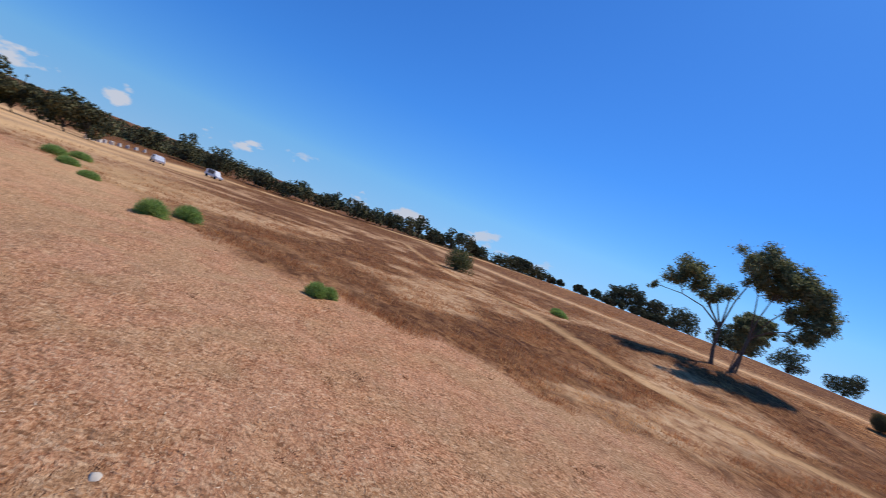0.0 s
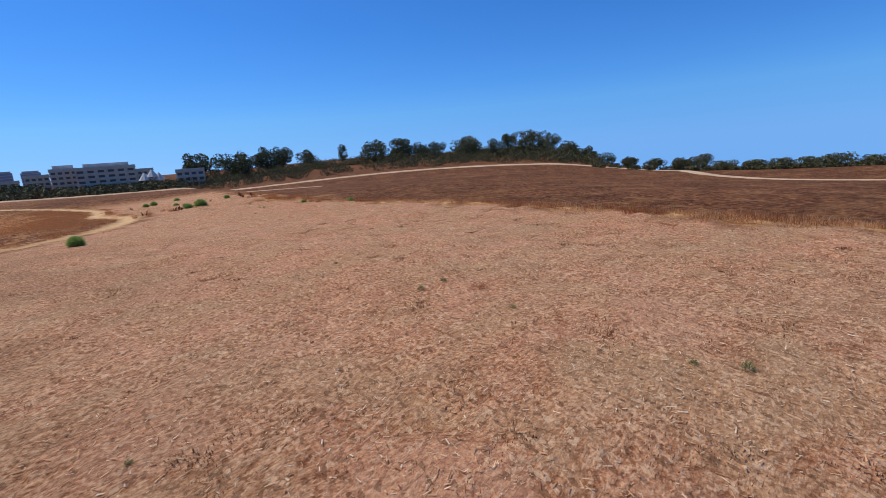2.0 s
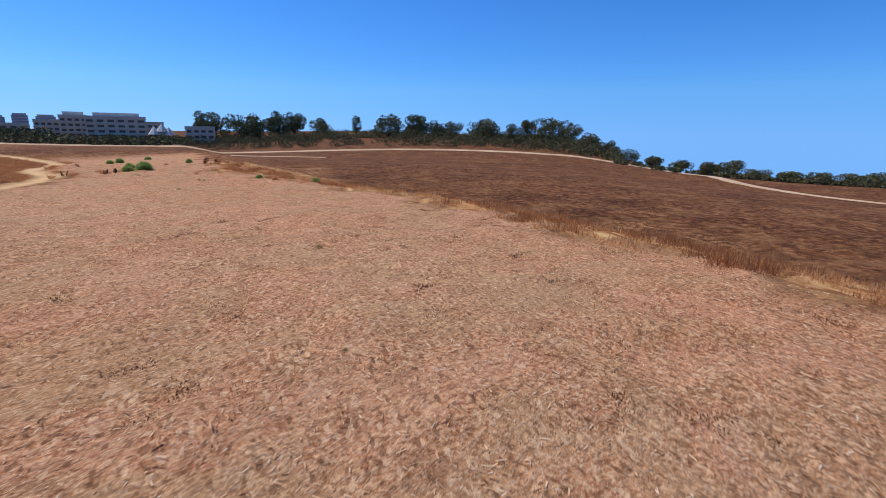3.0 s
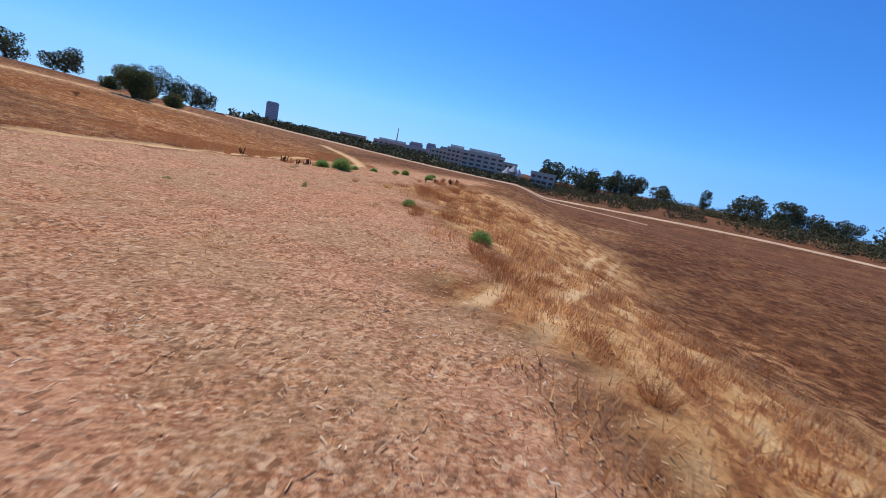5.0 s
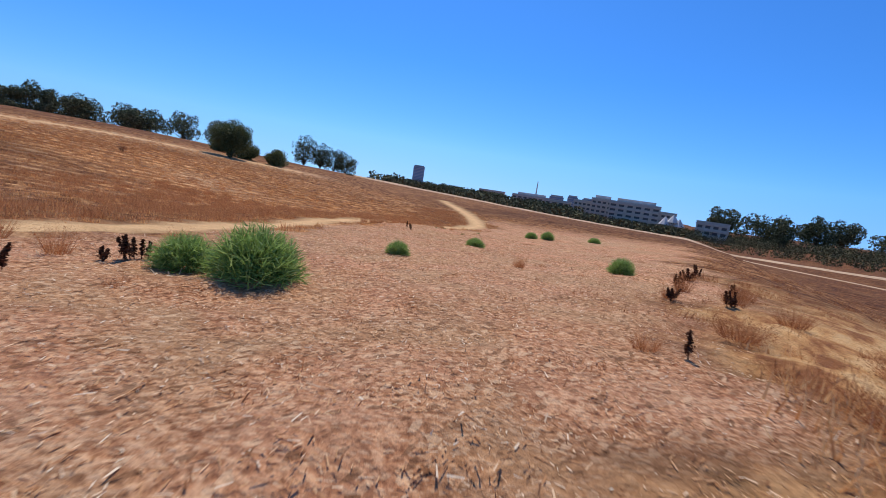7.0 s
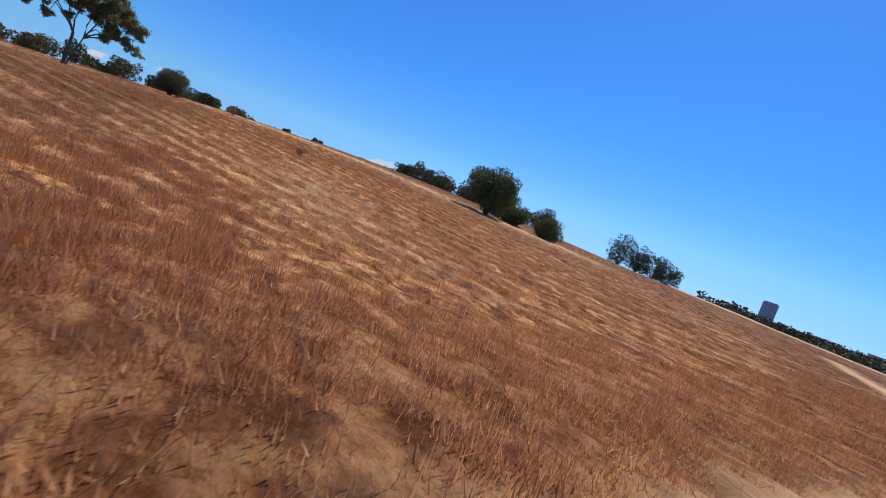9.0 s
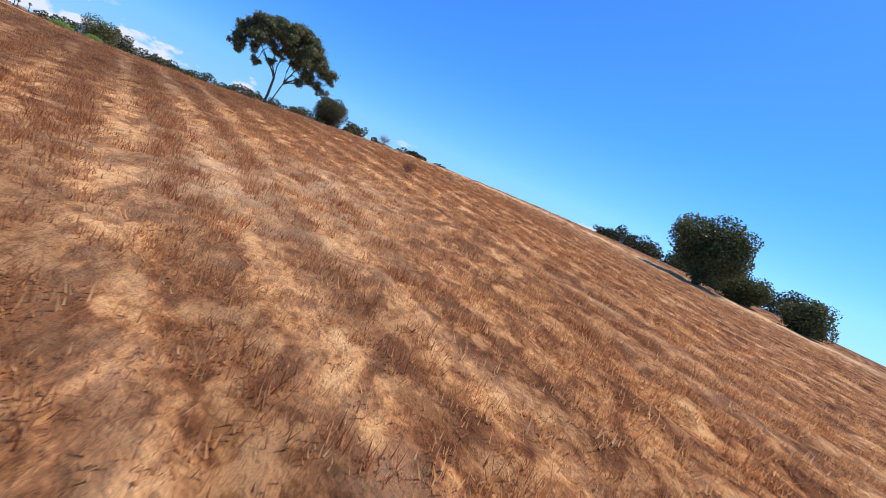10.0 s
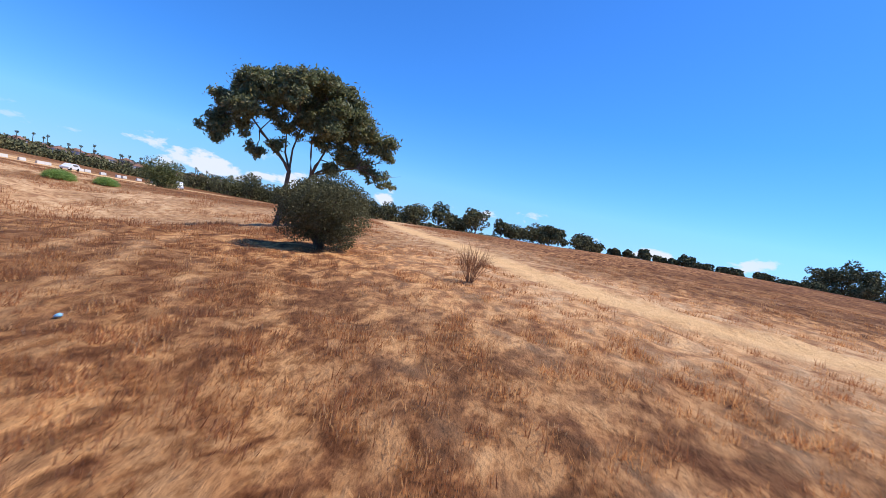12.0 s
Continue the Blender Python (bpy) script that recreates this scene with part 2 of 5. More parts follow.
    brown = mixed(nt, mixed(nt, 1.0, weedy, sep3.outputs["Red"], "MULTIPLY"), brown, (0.27, 0.125, 0.055))
    brown = mixed(nt, mixed(nt, 1.0, rut, sep3.outputs["Red"], "MULTIPLY"), brown, (0.79, 0.44, 0.19))
    deep = ramp(nt, even, [(0.42, (0.085, 0.032, 0.012)), (0.49, (0.14, 0.056, 0.022)), (0.56, (0.21, 0.092, 0.037)), (0.66, (0.33, 0.16, 0.07))])
    deep = mixed(nt, 0.5, deep, ramp(nt, wide, [(0.42, (0.6, 0.5, 0.42)), (0.6, (1.25, 1.1, 0.95))]), "MULTIPLY")
    deep = mixed(nt, ramp(nt, broad, [(0.52, (0, 0, 0)), (0.66, (0.4, 0.4, 0.4))]), deep, (0.40, 0.21, 0.09))
    clod = noise_tex(nt, 6.0, 5, 0.66, drawn, 0.25)
    brown = mixed(nt, 0.8, brown, ramp(nt, clod, [(0.42, (0.50, 0.38, 0.29)), (0.47, (0.86, 0.78, 0.70)), (0.52, (1.06, 1.03, 0.98)), (0.58, (1.15, 1.12, 1.06))]), "MULTIPLY")
    brown = mixed(nt, sep2.outputs["Red"], brown, deep)
    bare = ramp(nt, even, [(0.38, (0.36, 0.18, 0.09)), (0.5, (0.64, 0.375, 0.185)), (0.65, (0.78, 0.53, 0.30))])
    brown = mixed(nt, sep2.outputs["Green"], brown, bare)
    scrubby = noise_tex(nt, 2.0, 6, 0.62, laid(nt, co, 82, 2.0), 0.3)
    gold = ramp(nt, scrubby, [(0.40, (0.34, 0.135, 0.05)), (0.47, (0.56, 0.27, 0.098)), (0.53, (0.70, 0.385, 0.150)), (0.63, (0.78, 0.48, 0.215))])
    gold = mixed(nt, 0.5, gold, ramp(nt, fine, [(0.36, (0.5, 0.44, 0.38)), (0.54, (1, 1, 1))]), "MULTIPLY")
    lane = calc(nt, "ABSOLUTE", calc(nt, "SUBTRACT", calc(nt, "ABSOLUTE", calc(nt, "SUBTRACT", across_ground(nt, co, 0.970, -0.242), 4.75)), 0.42))
    lane = mixed(nt, 1.0, ramp(nt, lane, [(0.07, (0.9, 0.9, 0.9)), (0.16, (0, 0, 0))]), sep3.outputs["Green"], "MULTIPLY")
    gold = mixed(nt, lane, gold, (0.82, 0.53, 0.26))
    dirt = ramp(nt, fine, [(0.25, (0.70, 0.39, 0.165)), (0.7, (0.88, 0.58, 0.285))])
    dirt = mixed(nt, 0.4, dirt, ramp(nt, mid, [(0.35, (0.7, 0.64, 0.58)), (0.6, (1, 1, 1))]), "MULTIPLY")
    col = mixed(nt, sep.outputs["Green"], brown, stubble)
    col = mixed(nt, sep.outputs["Blue"], col, gold)
    col = mixed(nt, sep.outputs["Red"], col, dirt)
    nt.links.new(col, b.inputs["Base Color"])
    h = calc(nt, "ADD", calc(nt, "MULTIPLY", fine, 0.5), calc(nt, "ADD", mid, calc(nt, "MULTIPLY", clod, 0.7)))
    bumped(nt, b, h, 0.9, 0.10)
    return m


GROUND = ground_material()
STRAW = island_material("straw", [(0.0, (0.26, 0.112, 0.050)), (0.10, (0.38, 0.175, 0.080)), (0.35, (0.58, 0.295, 0.132)), (0.62, (0.80, 0.49, 0.25)), (0.85, (0.93, 0.68, 0.42)), (1.0, (0.96, 0.82, 0.60))], 0.95, 0.05, through_light=0.3)
BROWN_GRASS = island_material("brown_grass", [(0.0, (0.32, 0.13, 0.052)), (0.5, (0.56, 0.25, 0.095)), (0.85, (0.76, 0.38, 0.145)), (1.0, (0.88, 0.51, 0.22))], 0.9, 0.05, through_light=0.62)
GOLD_GRASS = island_material("golden_grass", [(0.0, (0.48, 0.20, 0.070)), (0.5, (0.72, 0.37, 0.14)), (1.0, (0.86, 0.56, 0.27))], 0.85, 0.12, through_light=0.5)
TAN_WEED = island_material("tan_weed", [(0.0, (0.27, 0.12, 0.058)), (0.6, (0.46, 0.235, 0.12)), (1.0, (0.62, 0.38, 0.21))], 0.9, 0.1, through_light=0.35)
PALE_GRASS = island_material("bleached_grass", [(0.0, (0.62, 0.30, 0.11)), (0.5, (0.82, 0.43, 0.165)), (1.0, (0.94, 0.58, 0.27))], 0.85, 0.1, through_light=0.5)
SLOPE_WEED = island_material("dark_rust_weed", [(0.0, (0.24, 0.085, 0.034)), (0.6, (0.44, 0.175, 0.070)), (1.0, (0.60, 0.28, 0.12))], 0.95, 0.02, through_light=0.6)
RUST_WEED = island_material("rust_weed", [(0.0, (0.30, 0.110, 0.045)), (0.6, (0.54, 0.225, 0.090)), (1.0, (0.70, 0.35, 0.155))], 0.9, 0.05, through_light=0.62)
FENNEL = island_material("green_shrub_leaf", [(0.0, (0.17, 0.25, 0.06)), (0.6, (0.30, 0.43, 0.105)), (1.0, (0.45, 0.55, 0.19))], 0.75, 0.2, through_light=0.5)
WEED_LEAF = island_material("dull_weed_leaf", [(0.0, (0.15, 0.15, 0.055)), (0.6, (0.28, 0.29, 0.10)), (1.0, (0.42, 0.38, 0.15))], 0.8, 0.15, through_light=0.45)
WEED_MAT = island_material("flattened_weed", [(0.0, (0.14, 0.066, 0.036)), (0.6, (0.28, 0.138, 0.072)), (1.0, (0.44, 0.245, 0.135))], 0.95, 0.03, through_light=0.25)
GUM_LEAF = island_material("gum_leaf", [(0.0, (0.10, 0.113, 0.050)), (0.55, (0.195, 0.21, 0.088)), (0.85, (0.28, 0.275, 0.115)), (1.0, (0.37, 0.30, 0.13))], 0.5, 0.35, through_light=0.42)
BUSH_LEAF = island_material("grey_bush_leaf", [(0.0, (0.095, 0.090, 0.042)), (0.6, (0.145, 0.135, 0.064)), (1.0, (0.19, 0.17, 0.085))], 0.85, 0.1, through_light=0.25)
OAK_LEAF = island_material("dark_leaf", [(0.0, (0.065, 0.08, 0.028)), (0.6, (0.13, 0.145, 0.046)), (1.0, (0.22, 0.21, 0.07))], 0.6, 0.3, through_light=0.25)
FAR_LEAF = island_material("far_leaf", [(0.0, (0.065, 0.068, 0.032)), (0.6, (0.13, 0.125, 0.054)), (1.0, (0.23, 0.20, 0.092))], 0.85, 0.12)
SHRUB_LEAF = island_material("hill_shrub_leaf", [(0.0, (0.065, 0.065, 0.03)), (0.6, (0.12, 0.112, 0.046)), (0.9, (0.18, 0.155, 0.07)), (1.0, (0.29, 0.22, 0.115))], 0.85, 0.15)
BARK = plain_material("gum_bark", (0.08, 0.052, 0.036), (0.20, 0.145, 0.105), 6, 0.85, 0.2, 0.01)
DARK_BARK = plain_material("dark_bark", (0.06, 0.045, 0.03), (0.16, 0.12, 0.085), 8, 0.9, 0.15, 0.01)
CONCRETE = plain_material("concrete", (0.58, 0.49, 0.39), (0.70, 0.61, 0.50), 0.5, 0.85, 0.25)
WHITE_WALL = plain_material("white_wall", (0.60, 0.56, 0.50), (0.74, 0.70, 0.64), 0.4, 0.8, 0.25)
GLASS_DARK = plain_material("dark_glazing", (0.09, 0.08, 0.07), (0.16, 0.145, 0.13), 0.3, 0.35, 0.4)
ROAD_DIRT = plain_material("pale_road_dirt", (0.54, 0.35, 0.20), (0.70, 0.49, 0.30), 0.9, 0.95, 0.1, 0.03)
TOWER_GLASS = plain_material("tower_glazing", (0.20, 0.26, 0.34), (0.28, 0.35, 0.45), 0.05, 0.25, 0.6)


# ---------------------------------------------------------------- helpers
def quick_mesh(name, verts, faces, mat, smooth=False):
    verts, faces = np.asarray(verts, np.float32), np.asarray(faces, np.int32)
    me = bpy.data.meshes.new(name)
    n, k = faces.shape
    me.vertices.add(len(verts))
    me.vertices.foreach_set("co", verts.ravel())
    me.loops.add(n * k)
    me.loops.foreach_set("vertex_index", faces.ravel())
    me.polygons.add(n)
    me.polygons.foreach_set("loop_start", np.arange(0, n * k, k, dtype=np.int32))
    if smooth:
        me.polygons.foreach_set("use_smooth", np.ones(n, bool))
    me.update(calc_edges=True)
    me.validate()
    me.materials.append(mat)
    return me


def piece(name, me, parent=None, label=""):
    ob = new(name, me)
    if parent is not None:
        ob.parent = parent
    return tagged(ob, label=label)


def part(name, bm, mat, parent=None, label="", smooth=False):
    me = bpy.data.meshes.new(name)
    bm.to_mesh(me)
    bm.free()
    me.materials.append(mat)
    if smooth:
        me.polygons.foreach_set("use_smooth", np.ones(len(me.polygons), bool))
    return piece(name, me, parent, label)


def box_bm(x0, x1, y0, y1, z0, z1, bevel=0.0, bm=None):
    bm = bm or bmesh.new()
    r = bmesh.ops.create_cube(bm, size=1.0, matrix=Matrix.Translation(((x0 + x1) / 2, (y0 + y1) / 2, (z0 + z1) / 2)) @ Matrix.Diagonal((x1 - x0, y1 - y0, z1 - z0, 1)))
    if bevel:
        es = {e for v in r["verts"] for e in v.link_edges}
        bmesh.ops.bevel(bm, geom=list(es), offset=bevel, segments=2, affect="EDGES")
    return bm


def tubes(paths, sides=7):
    """Tapered tubes: each path is a list of (x, y, z, radius)."""
    V, F = [], []
    for p in paths:
        p = np.array(p, float)
        base = len(V)
        for i, (x, y, z, r) in enumerate(p):
            d = p[min(i + 1, len(p) - 1), :3] - p[max(i - 1, 0), :3]
            d /= np.linalg.norm(d) + 1e-9
            a = np.cross(d, (0.31, 0.17, 0.94) if abs(d[2]) < 0.9 else (1, 0, 0))
            a /= np.linalg.norm(a)
            b = np.cross(d, a)
            for s in range(sides):
                an = 2 * math.pi * s / sides
                V.append(np.array((x, y, z)) + r * (math.cos(an) * a + math.sin(an) * b))
        for i in range(len(p) - 1):
            for s in range(sides):
                q, w = base + i * sides + s, base + i * sides + (s + 1) % sides
                F.append((q, w, w + sides, q + sides))
    return np.array(V), np.array(F)


def leaf_cloud(rng, centres, radii, count, size, flat=0.75, shell=0.55, stretch=1.5):
    """Small leaves or leaf clumps in round clusters; returns vertices and faces of loose quads."""
    centres, radii = np.array(centres, float), np.array(radii, float)
    w = radii ** 2
    idx = rng.choice(len(centres), count, p=w / w.sum())
    d = rng.normal(size=(count, 3))
    d /= np.linalg.norm(d, axis=1, keepdims=True)
    r = radii[idx] * (shell + (1 - shell) * rng.random(count)) ** 0.7
    pos = centres[idx] + d * r[:, None] * (1, 1, flat)
    return quads(rng, pos, size * rng.uniform(0.6, 1.4, count), stretch)


def quads(rng, pos, size, stretch):
    n = len(pos)
    u = rng.normal(size=(n, 3))
    u /= np.linalg.norm(u, axis=1, keepdims=True)
    v = np.cross(u, rng.normal(size=(n, 3)))
    v /= np.linalg.norm(v, axis=1, keepdims=True)
    u, v = u * (size * stretch / 2)[:, None], v * (size / 2)[:, None]
    V = np.stack([pos - u, pos - 0.1 * u + v, pos + u, pos - 0.1 * u - v], 1).reshape(-1, 3)
    return V, np.arange(4 * n).reshape(-1, 4)


# ---------------------------------------------------------------- the lie of the land
HILLS = [
    (-85, 90, 32, 2.12),
    (-165, 110, 70, 3.99),
    (-36, 33, 10, 1.49),
    (-36.5, 33.5, 6, 1.0),
    (-50, 42, 9, -2.62),
    (-8, 76, 12, -1.32),
    (-48, 80, 12, 0.50),
    (0, 30, 30, 0.31),
    (10, 58, 14, 0.04),
    (70, 30, 28, 0.43),
    (120, 60, 40, -3.32),
    (0, 190, 60, -0.35),
    (-20, 100, 20, -0.81),
    (-100, 30, 45, -0.69),
    (110, -40, 60, -3.63),
    (40, 350, 120, -7.20),
    (-130, 240, 70, 1.56),
    (190, 90, 60, -2.66),
    (-200, 0, 90, -0.47),
    (30, 80, 25, 0.97),
    (12, 42, 12, -0.48),
    (-18, 52, 14, -1.10),
    (0, -60, 60, 1.27),
    (-57, 56, 9, 0.07),
    (5, 84, 13, -0.39),
    (-165, 30, 45, 1.2),
    (-105, -45, 40, -1.8),
    (-250, -170, 100, -5.0),
    (-29.5, 27, 4.5, -0.6),
    (-4, 72.5, 4.5, 0.6),
    (-53, 36.5, 3.5, 0.5),
    (-60.5, 41, 3.5, 0.5),
]


def edge_x(y):
    return 16.5 - 6.3 * np.clip((y - 36) / 17, 0, 1)


def height(x, y):
    x, y = np.asarray(x, float), np.asarray(y, float)
    u = np.clip((x - edge_x(y) + 1) / 14, 0, 1)
    h = -2.6 * u * u * (3 - 2 * u)
    for cx, cy, s, a in HILLS:
        h = h + a * np.exp(-((x - cx) ** 2 + (y - cy) ** 2) / (2 * s * s))
    # far rise with the wooded slope to the north-east
    far = np.clip((np.hypot(x + 40, y) - 190) / 160, 0, 1)
    az = np.degrees(np.arctan2(-x, y))
    h = h + far * 7.0 * np.exp(-((az + 20) / 17) ** 2)
    # the mesa's eastern flank drops into a valley
    flank = np.clip((-az - 42) / 16, 0, 1) * np.clip((az + 150) / 30, 0, 1)
    flank = flank * flank * (3 - 2 * flank)
    return h - flank * 0.105 * np.maximum(0, np.hypot(x, y - 8) - 150)


def ground_z(x, y):
    return float(height(x, y))


def near_line(x, y, pts):
    """Distance to a broken line."""
    best = np.full(np.shape(x), 1e9)
    for (ax, ay), (bx, by) in zip(pts[:-1], pts[1:]):
        dx, dy = bx - ax, by - ay
        s = np.clip(((x - ax) * dx + (y - ay) * dy) / (dx * dx + dy * dy), 0, 1)
        best = np.minimum(best, np.hypot(x - ax - s * dx, y - ay - s * dy))
    return best


def smooth_line(pts, n=6):
    """A rounded line through the given corners (Catmull-Rom)."""
    p = np.array(pts, float)
    p = np.vstack([2 * p[0] - p[1], p, 2 * p[-1] - p[-2]])
    out = []
    for i in range(1, len(p) - 2):
        for s in np.linspace(0, 1, n, endpoint=False):
            a, b, c, d = p[i - 1:i + 3]
            out.append(0.5 * (2 * b + (c - a) * s + (2 * a - 5 * b + 4 * c - d) * s * s + (3 * b - a - 3 * c + d) * s ** 3))
    return np.array(out + [p[-2]])


TRAIL = smooth_line([(-110, 12), (-70, 15), (-37, 18), (-25, 19.6), (-19.5, 22.5), (-15.5, 28), (-12, 33.5), (-8, 37.5), (-5, 41.5), (-2.2, 46), (-0.6, 51.5), (-0.5, 57.5), (-2.0, 63), (-3.5, 67.5), (-3.75, 70), (-3.5, 72), (-3.7, 74), (-5.0, 78), (-5.4, 81), (-5.2, 84), (-5.2, 87), (-6.6, 90.2), (-10.7, 96.9), (-23.5, 115.7)])
FIELD_ROAD = smooth_line([(-70, 150), (-55, 185), (-40, 204), (2, 210), (37, 206), (89, 188), (125, 160), (140, 110), (115, 70), (100, 40), (90, -20), (80, -80)])
SPUR = smooth_line([(2, 210), (30, 175), (45, 150)])
HILL_TRAIL = smooth_line([(-38, 100), (-44.5, 84), (-46.4, 77.5), (-47.4, 74.3), (-49.8, 71.3), (-52.5, 69.0), (-59.6, 64.2), (-70, 56.5), (-100, 38), (-140, 20)])
WEST_ROAD = smooth_line([(-95, -75), (-110, -50), (-128, -42), (-145, -20), (-152, 10), (-154, 40), (-150, 62), (-140, 80)])


def axis_steps(lo, hi, inner0, inner1, fine, grow):
    a = list(np.arange(inner0, inner1 + fine / 2, fine))
    s, x = fine, inner1
    while x < hi:
        s *= grow
        x += s
        a.append(min(x, hi))
    s, x, b = fine, inner0, []
    while x > lo:
        s *= grow
        x -= s
        b.append(max(x, lo))
    return np.array(b[::-1] + a)


LATTICE = np.random.default_rng(99).random((64, 64))


def uneven(x, y, size, seed=0):
    """Smooth irregular values from 0 to 1, with patches of about the given size in metres."""
    u, v = np.asarray(x, float) / size + 17.3 * seed, np.asarray(y, float) / size + 5.1 * seed
    i, j = np.floor(u).astype(int), np.floor(v).astype(int)
    a, b = u - i, v - j
    a, b = a * a * (3 - 2 * a), b * b * (3 - 2 * b)
    g = lambda p, q: LATTICE[p % 64, q % 64]
    return (1 - b) * ((1 - a) * g(i, j) + a * g(i + 1, j)) + b * ((1 - a) * g(i, j + 1) + a * g(i + 1, j + 1))


def stubble_west(y):
    """Western limit of the mown stubble: its own ragged line in the south, the trail in the north."""
    return np.interp(y, [-60, -16, -12, -8, -4, 0, 4, 8, 11, 14, 20, 28, 33.5, 37.5, 41.5, 46, 51.5, 57.5, 63, 68, 73, 78, 84, 89, 93],
                     [-46, -32, -30.5, -28.5, -24.5, -21.5, -20, -18.3, -16.3, -14.9, -13.4, -11, -8.8, -6, -3.2, -0.5, 1.1, 1.2, -0.6, -2.3, -2.5, -3.8, -4.0, -4.0, -7]) \
        + 0.5 * np.sin(y * 1.3) + 0.3 * np.sin(y * 3.1)


COURSE = np.array([(-1, 71), (-7.4, 75.8), (-12, 78), (-17, 78.3), (-24, 76.7), (-30, 74.8), (-37, 72.8), (-46, 70)])


def mow_lines(x, y):
    """Old mower and wheel lines over the western hillside: 1 in the dark tracks, -1 between them."""
    c = 0.656 * x - 0.755 * y
    s = -np.sin(c * 2 * math.pi / 1.35) * (0.7 + 0.3 * np.sin(c * 0.9 + 0.6))
    return s * np.clip((-6 - x) / 8, 0, 1) * np.clip((x + 68) / 6, 0, 1) * np.clip((y - 56) / 6, 0, 1) * np.clip((104 - y) / 8, 0, 1)


def hill_zone(x, y):
    """The browner, denser grass on the shoulder of the hill, thinning out on its crest."""
    return np.clip((-28 - x) / 6, 0, 1) * np.clip((x + 47) / 5, 0, 1) * np.clip((y - 58) / 5, 0, 1) * (0.75 + 0.25 * np.sin(x * 0.7 + 0.9 * np.sin(y * 0.5)))


def south_brown(x, y):
    """Browner standing weeds on the southern part of the hillside."""
    return np.clip((70.0 - y) / 3, 0, 1) * np.clip((y - 54) / 5, 0, 1) * np.clip((-15 - x) / 5, 0, 1) * np.clip((x + 44) / 8, 0, 1) * np.clip(0.3 + uneven(x, y * 1.3, 4.0, 15), 0, 1)


def tw_of(X, Y):
    """Patches of bare soil on the weedy strip between the stubble and the trail."""
    p = 2.2 * (0.6 * uneven(X + 0.5 * Y, Y * 1.6, 7.0, 1) + 0.4 * uneven(X, Y, 2.6, 2) - 0.52)
    return np.clip(p * 2.4, 0, 1) * np.clip((stubble_west(Y) - X) / 2, 0, 1) * np.clip((X + 130) / 20, 0, 1) * np.clip((40 - Y) / 10, 0, 1)


lie = {}


def on_sheet(x, y):
    """Height of the ground sheet itself, between its points."""
    i = int(np.clip(np.searchsorted(lie["xs"], x) - 1, 0, len(lie["xs"]) - 2))
    j = int(np.clip(np.searchsorted(lie["ys"], y) - 1, 0, len(lie["ys"]) - 2))
    u = (x - lie["xs"][i]) / (lie["xs"][i + 1] - lie["xs"][i])
    v = (y - lie["ys"][j]) / (lie["ys"][j + 1] - lie["ys"][j])
    z = lie["z"]
    return float((1 - v) * ((1 - u) * z[j, i] + u * z[j, i + 1]) + v * ((1 - u) * z[j + 1, i] + u * z[j + 1, i + 1]))


def sheet_z(x, y):
    """Heights of the ground sheet at many places at once."""
    xs, ys, z = lie["xs"], lie["ys"], lie["z"]
    i = np.clip(np.searchsorted(xs, x) - 1, 0, len(xs) - 2)
    j = np.clip(np.searchsorted(ys, y) - 1, 0, len(ys) - 2)
    u, v = (x - xs[i]) / (xs[i + 1] - xs[i]), (y - ys[j]) / (ys[j + 1] - ys[j])
    return (1 - v) * ((1 - u) * z[j, i] + u * z[j, i + 1]) + v * ((1 - u) * z[j + 1, i] + u * z[j + 1, i + 1])


def dirt_road(line, half, crown, seed):
    """A graded dirt road: a low crowned bank with ragged shoulders."""
    rng = np.random.default_rng(seed)
    pts = []
    for (ax, ay), (bx, by) in zip(line[:-1], line[1:]):
        n = max(1, int(math.hypot(bx - ax, by - ay) / 2.5))
        pts += [(ax + (bx - ax) * k / n, ay + (by - ay) * k / n) for k in range(n)]
    pts = np.array(pts + [tuple(line[-1])])
    d = np.gradient(pts, axis=0)
    d /= np.linalg.norm(d, axis=1, keepdims=True)
    nor = np.stack([-d[:, 1], d[:, 0]], 1)
    V, prof = [], ((-1.5, -0.25), (-1.0, 0.75), (-0.45, 1.0), (0.45, 0.95), (1.0, 0.75), (1.5, -0.25))
    for p, q in zip(pts, nor):
        w = half * rng.uniform(0.85, 1.15) * (0.6 + 0.4 * min(1, max(0, (p[1] - 70) / 90)))
        for a, b in prof:
            e = p + q * a * w * rng.uniform(0.93, 1.07)
            V.append((e[0], e[1], on_sheet(e[0], e[1]) + crown * b * rng.uniform(0.8, 1.2) * (0.35 + 0.65 * min(1, max(0, (p[1] - 70) / 90)))))
    k = len(prof)
    F = [(i * k + j, i * k + j + 1, (i + 1) * k + j + 1, (i + 1) * k + j) for i in range(len(pts) - 1) for j in range(k - 1)]
    tagged(piece("road", quick_mesh("road", V, F, ROAD_DIRT, True)), "pale graded dirt road along the far side of the field", "road", kind="structure")


def toward_tree(x, least):
    """The mower's lines fade out before the bush and the gum tree on the bank."""
    return np.clip((x + 42) / 9, least, 1)


def southwest_corner(x, y):
    """The south-western corner of the stubble, with darker ground and less straw on it."""
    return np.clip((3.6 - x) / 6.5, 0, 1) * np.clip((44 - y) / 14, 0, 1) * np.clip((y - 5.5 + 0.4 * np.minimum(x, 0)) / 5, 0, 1)


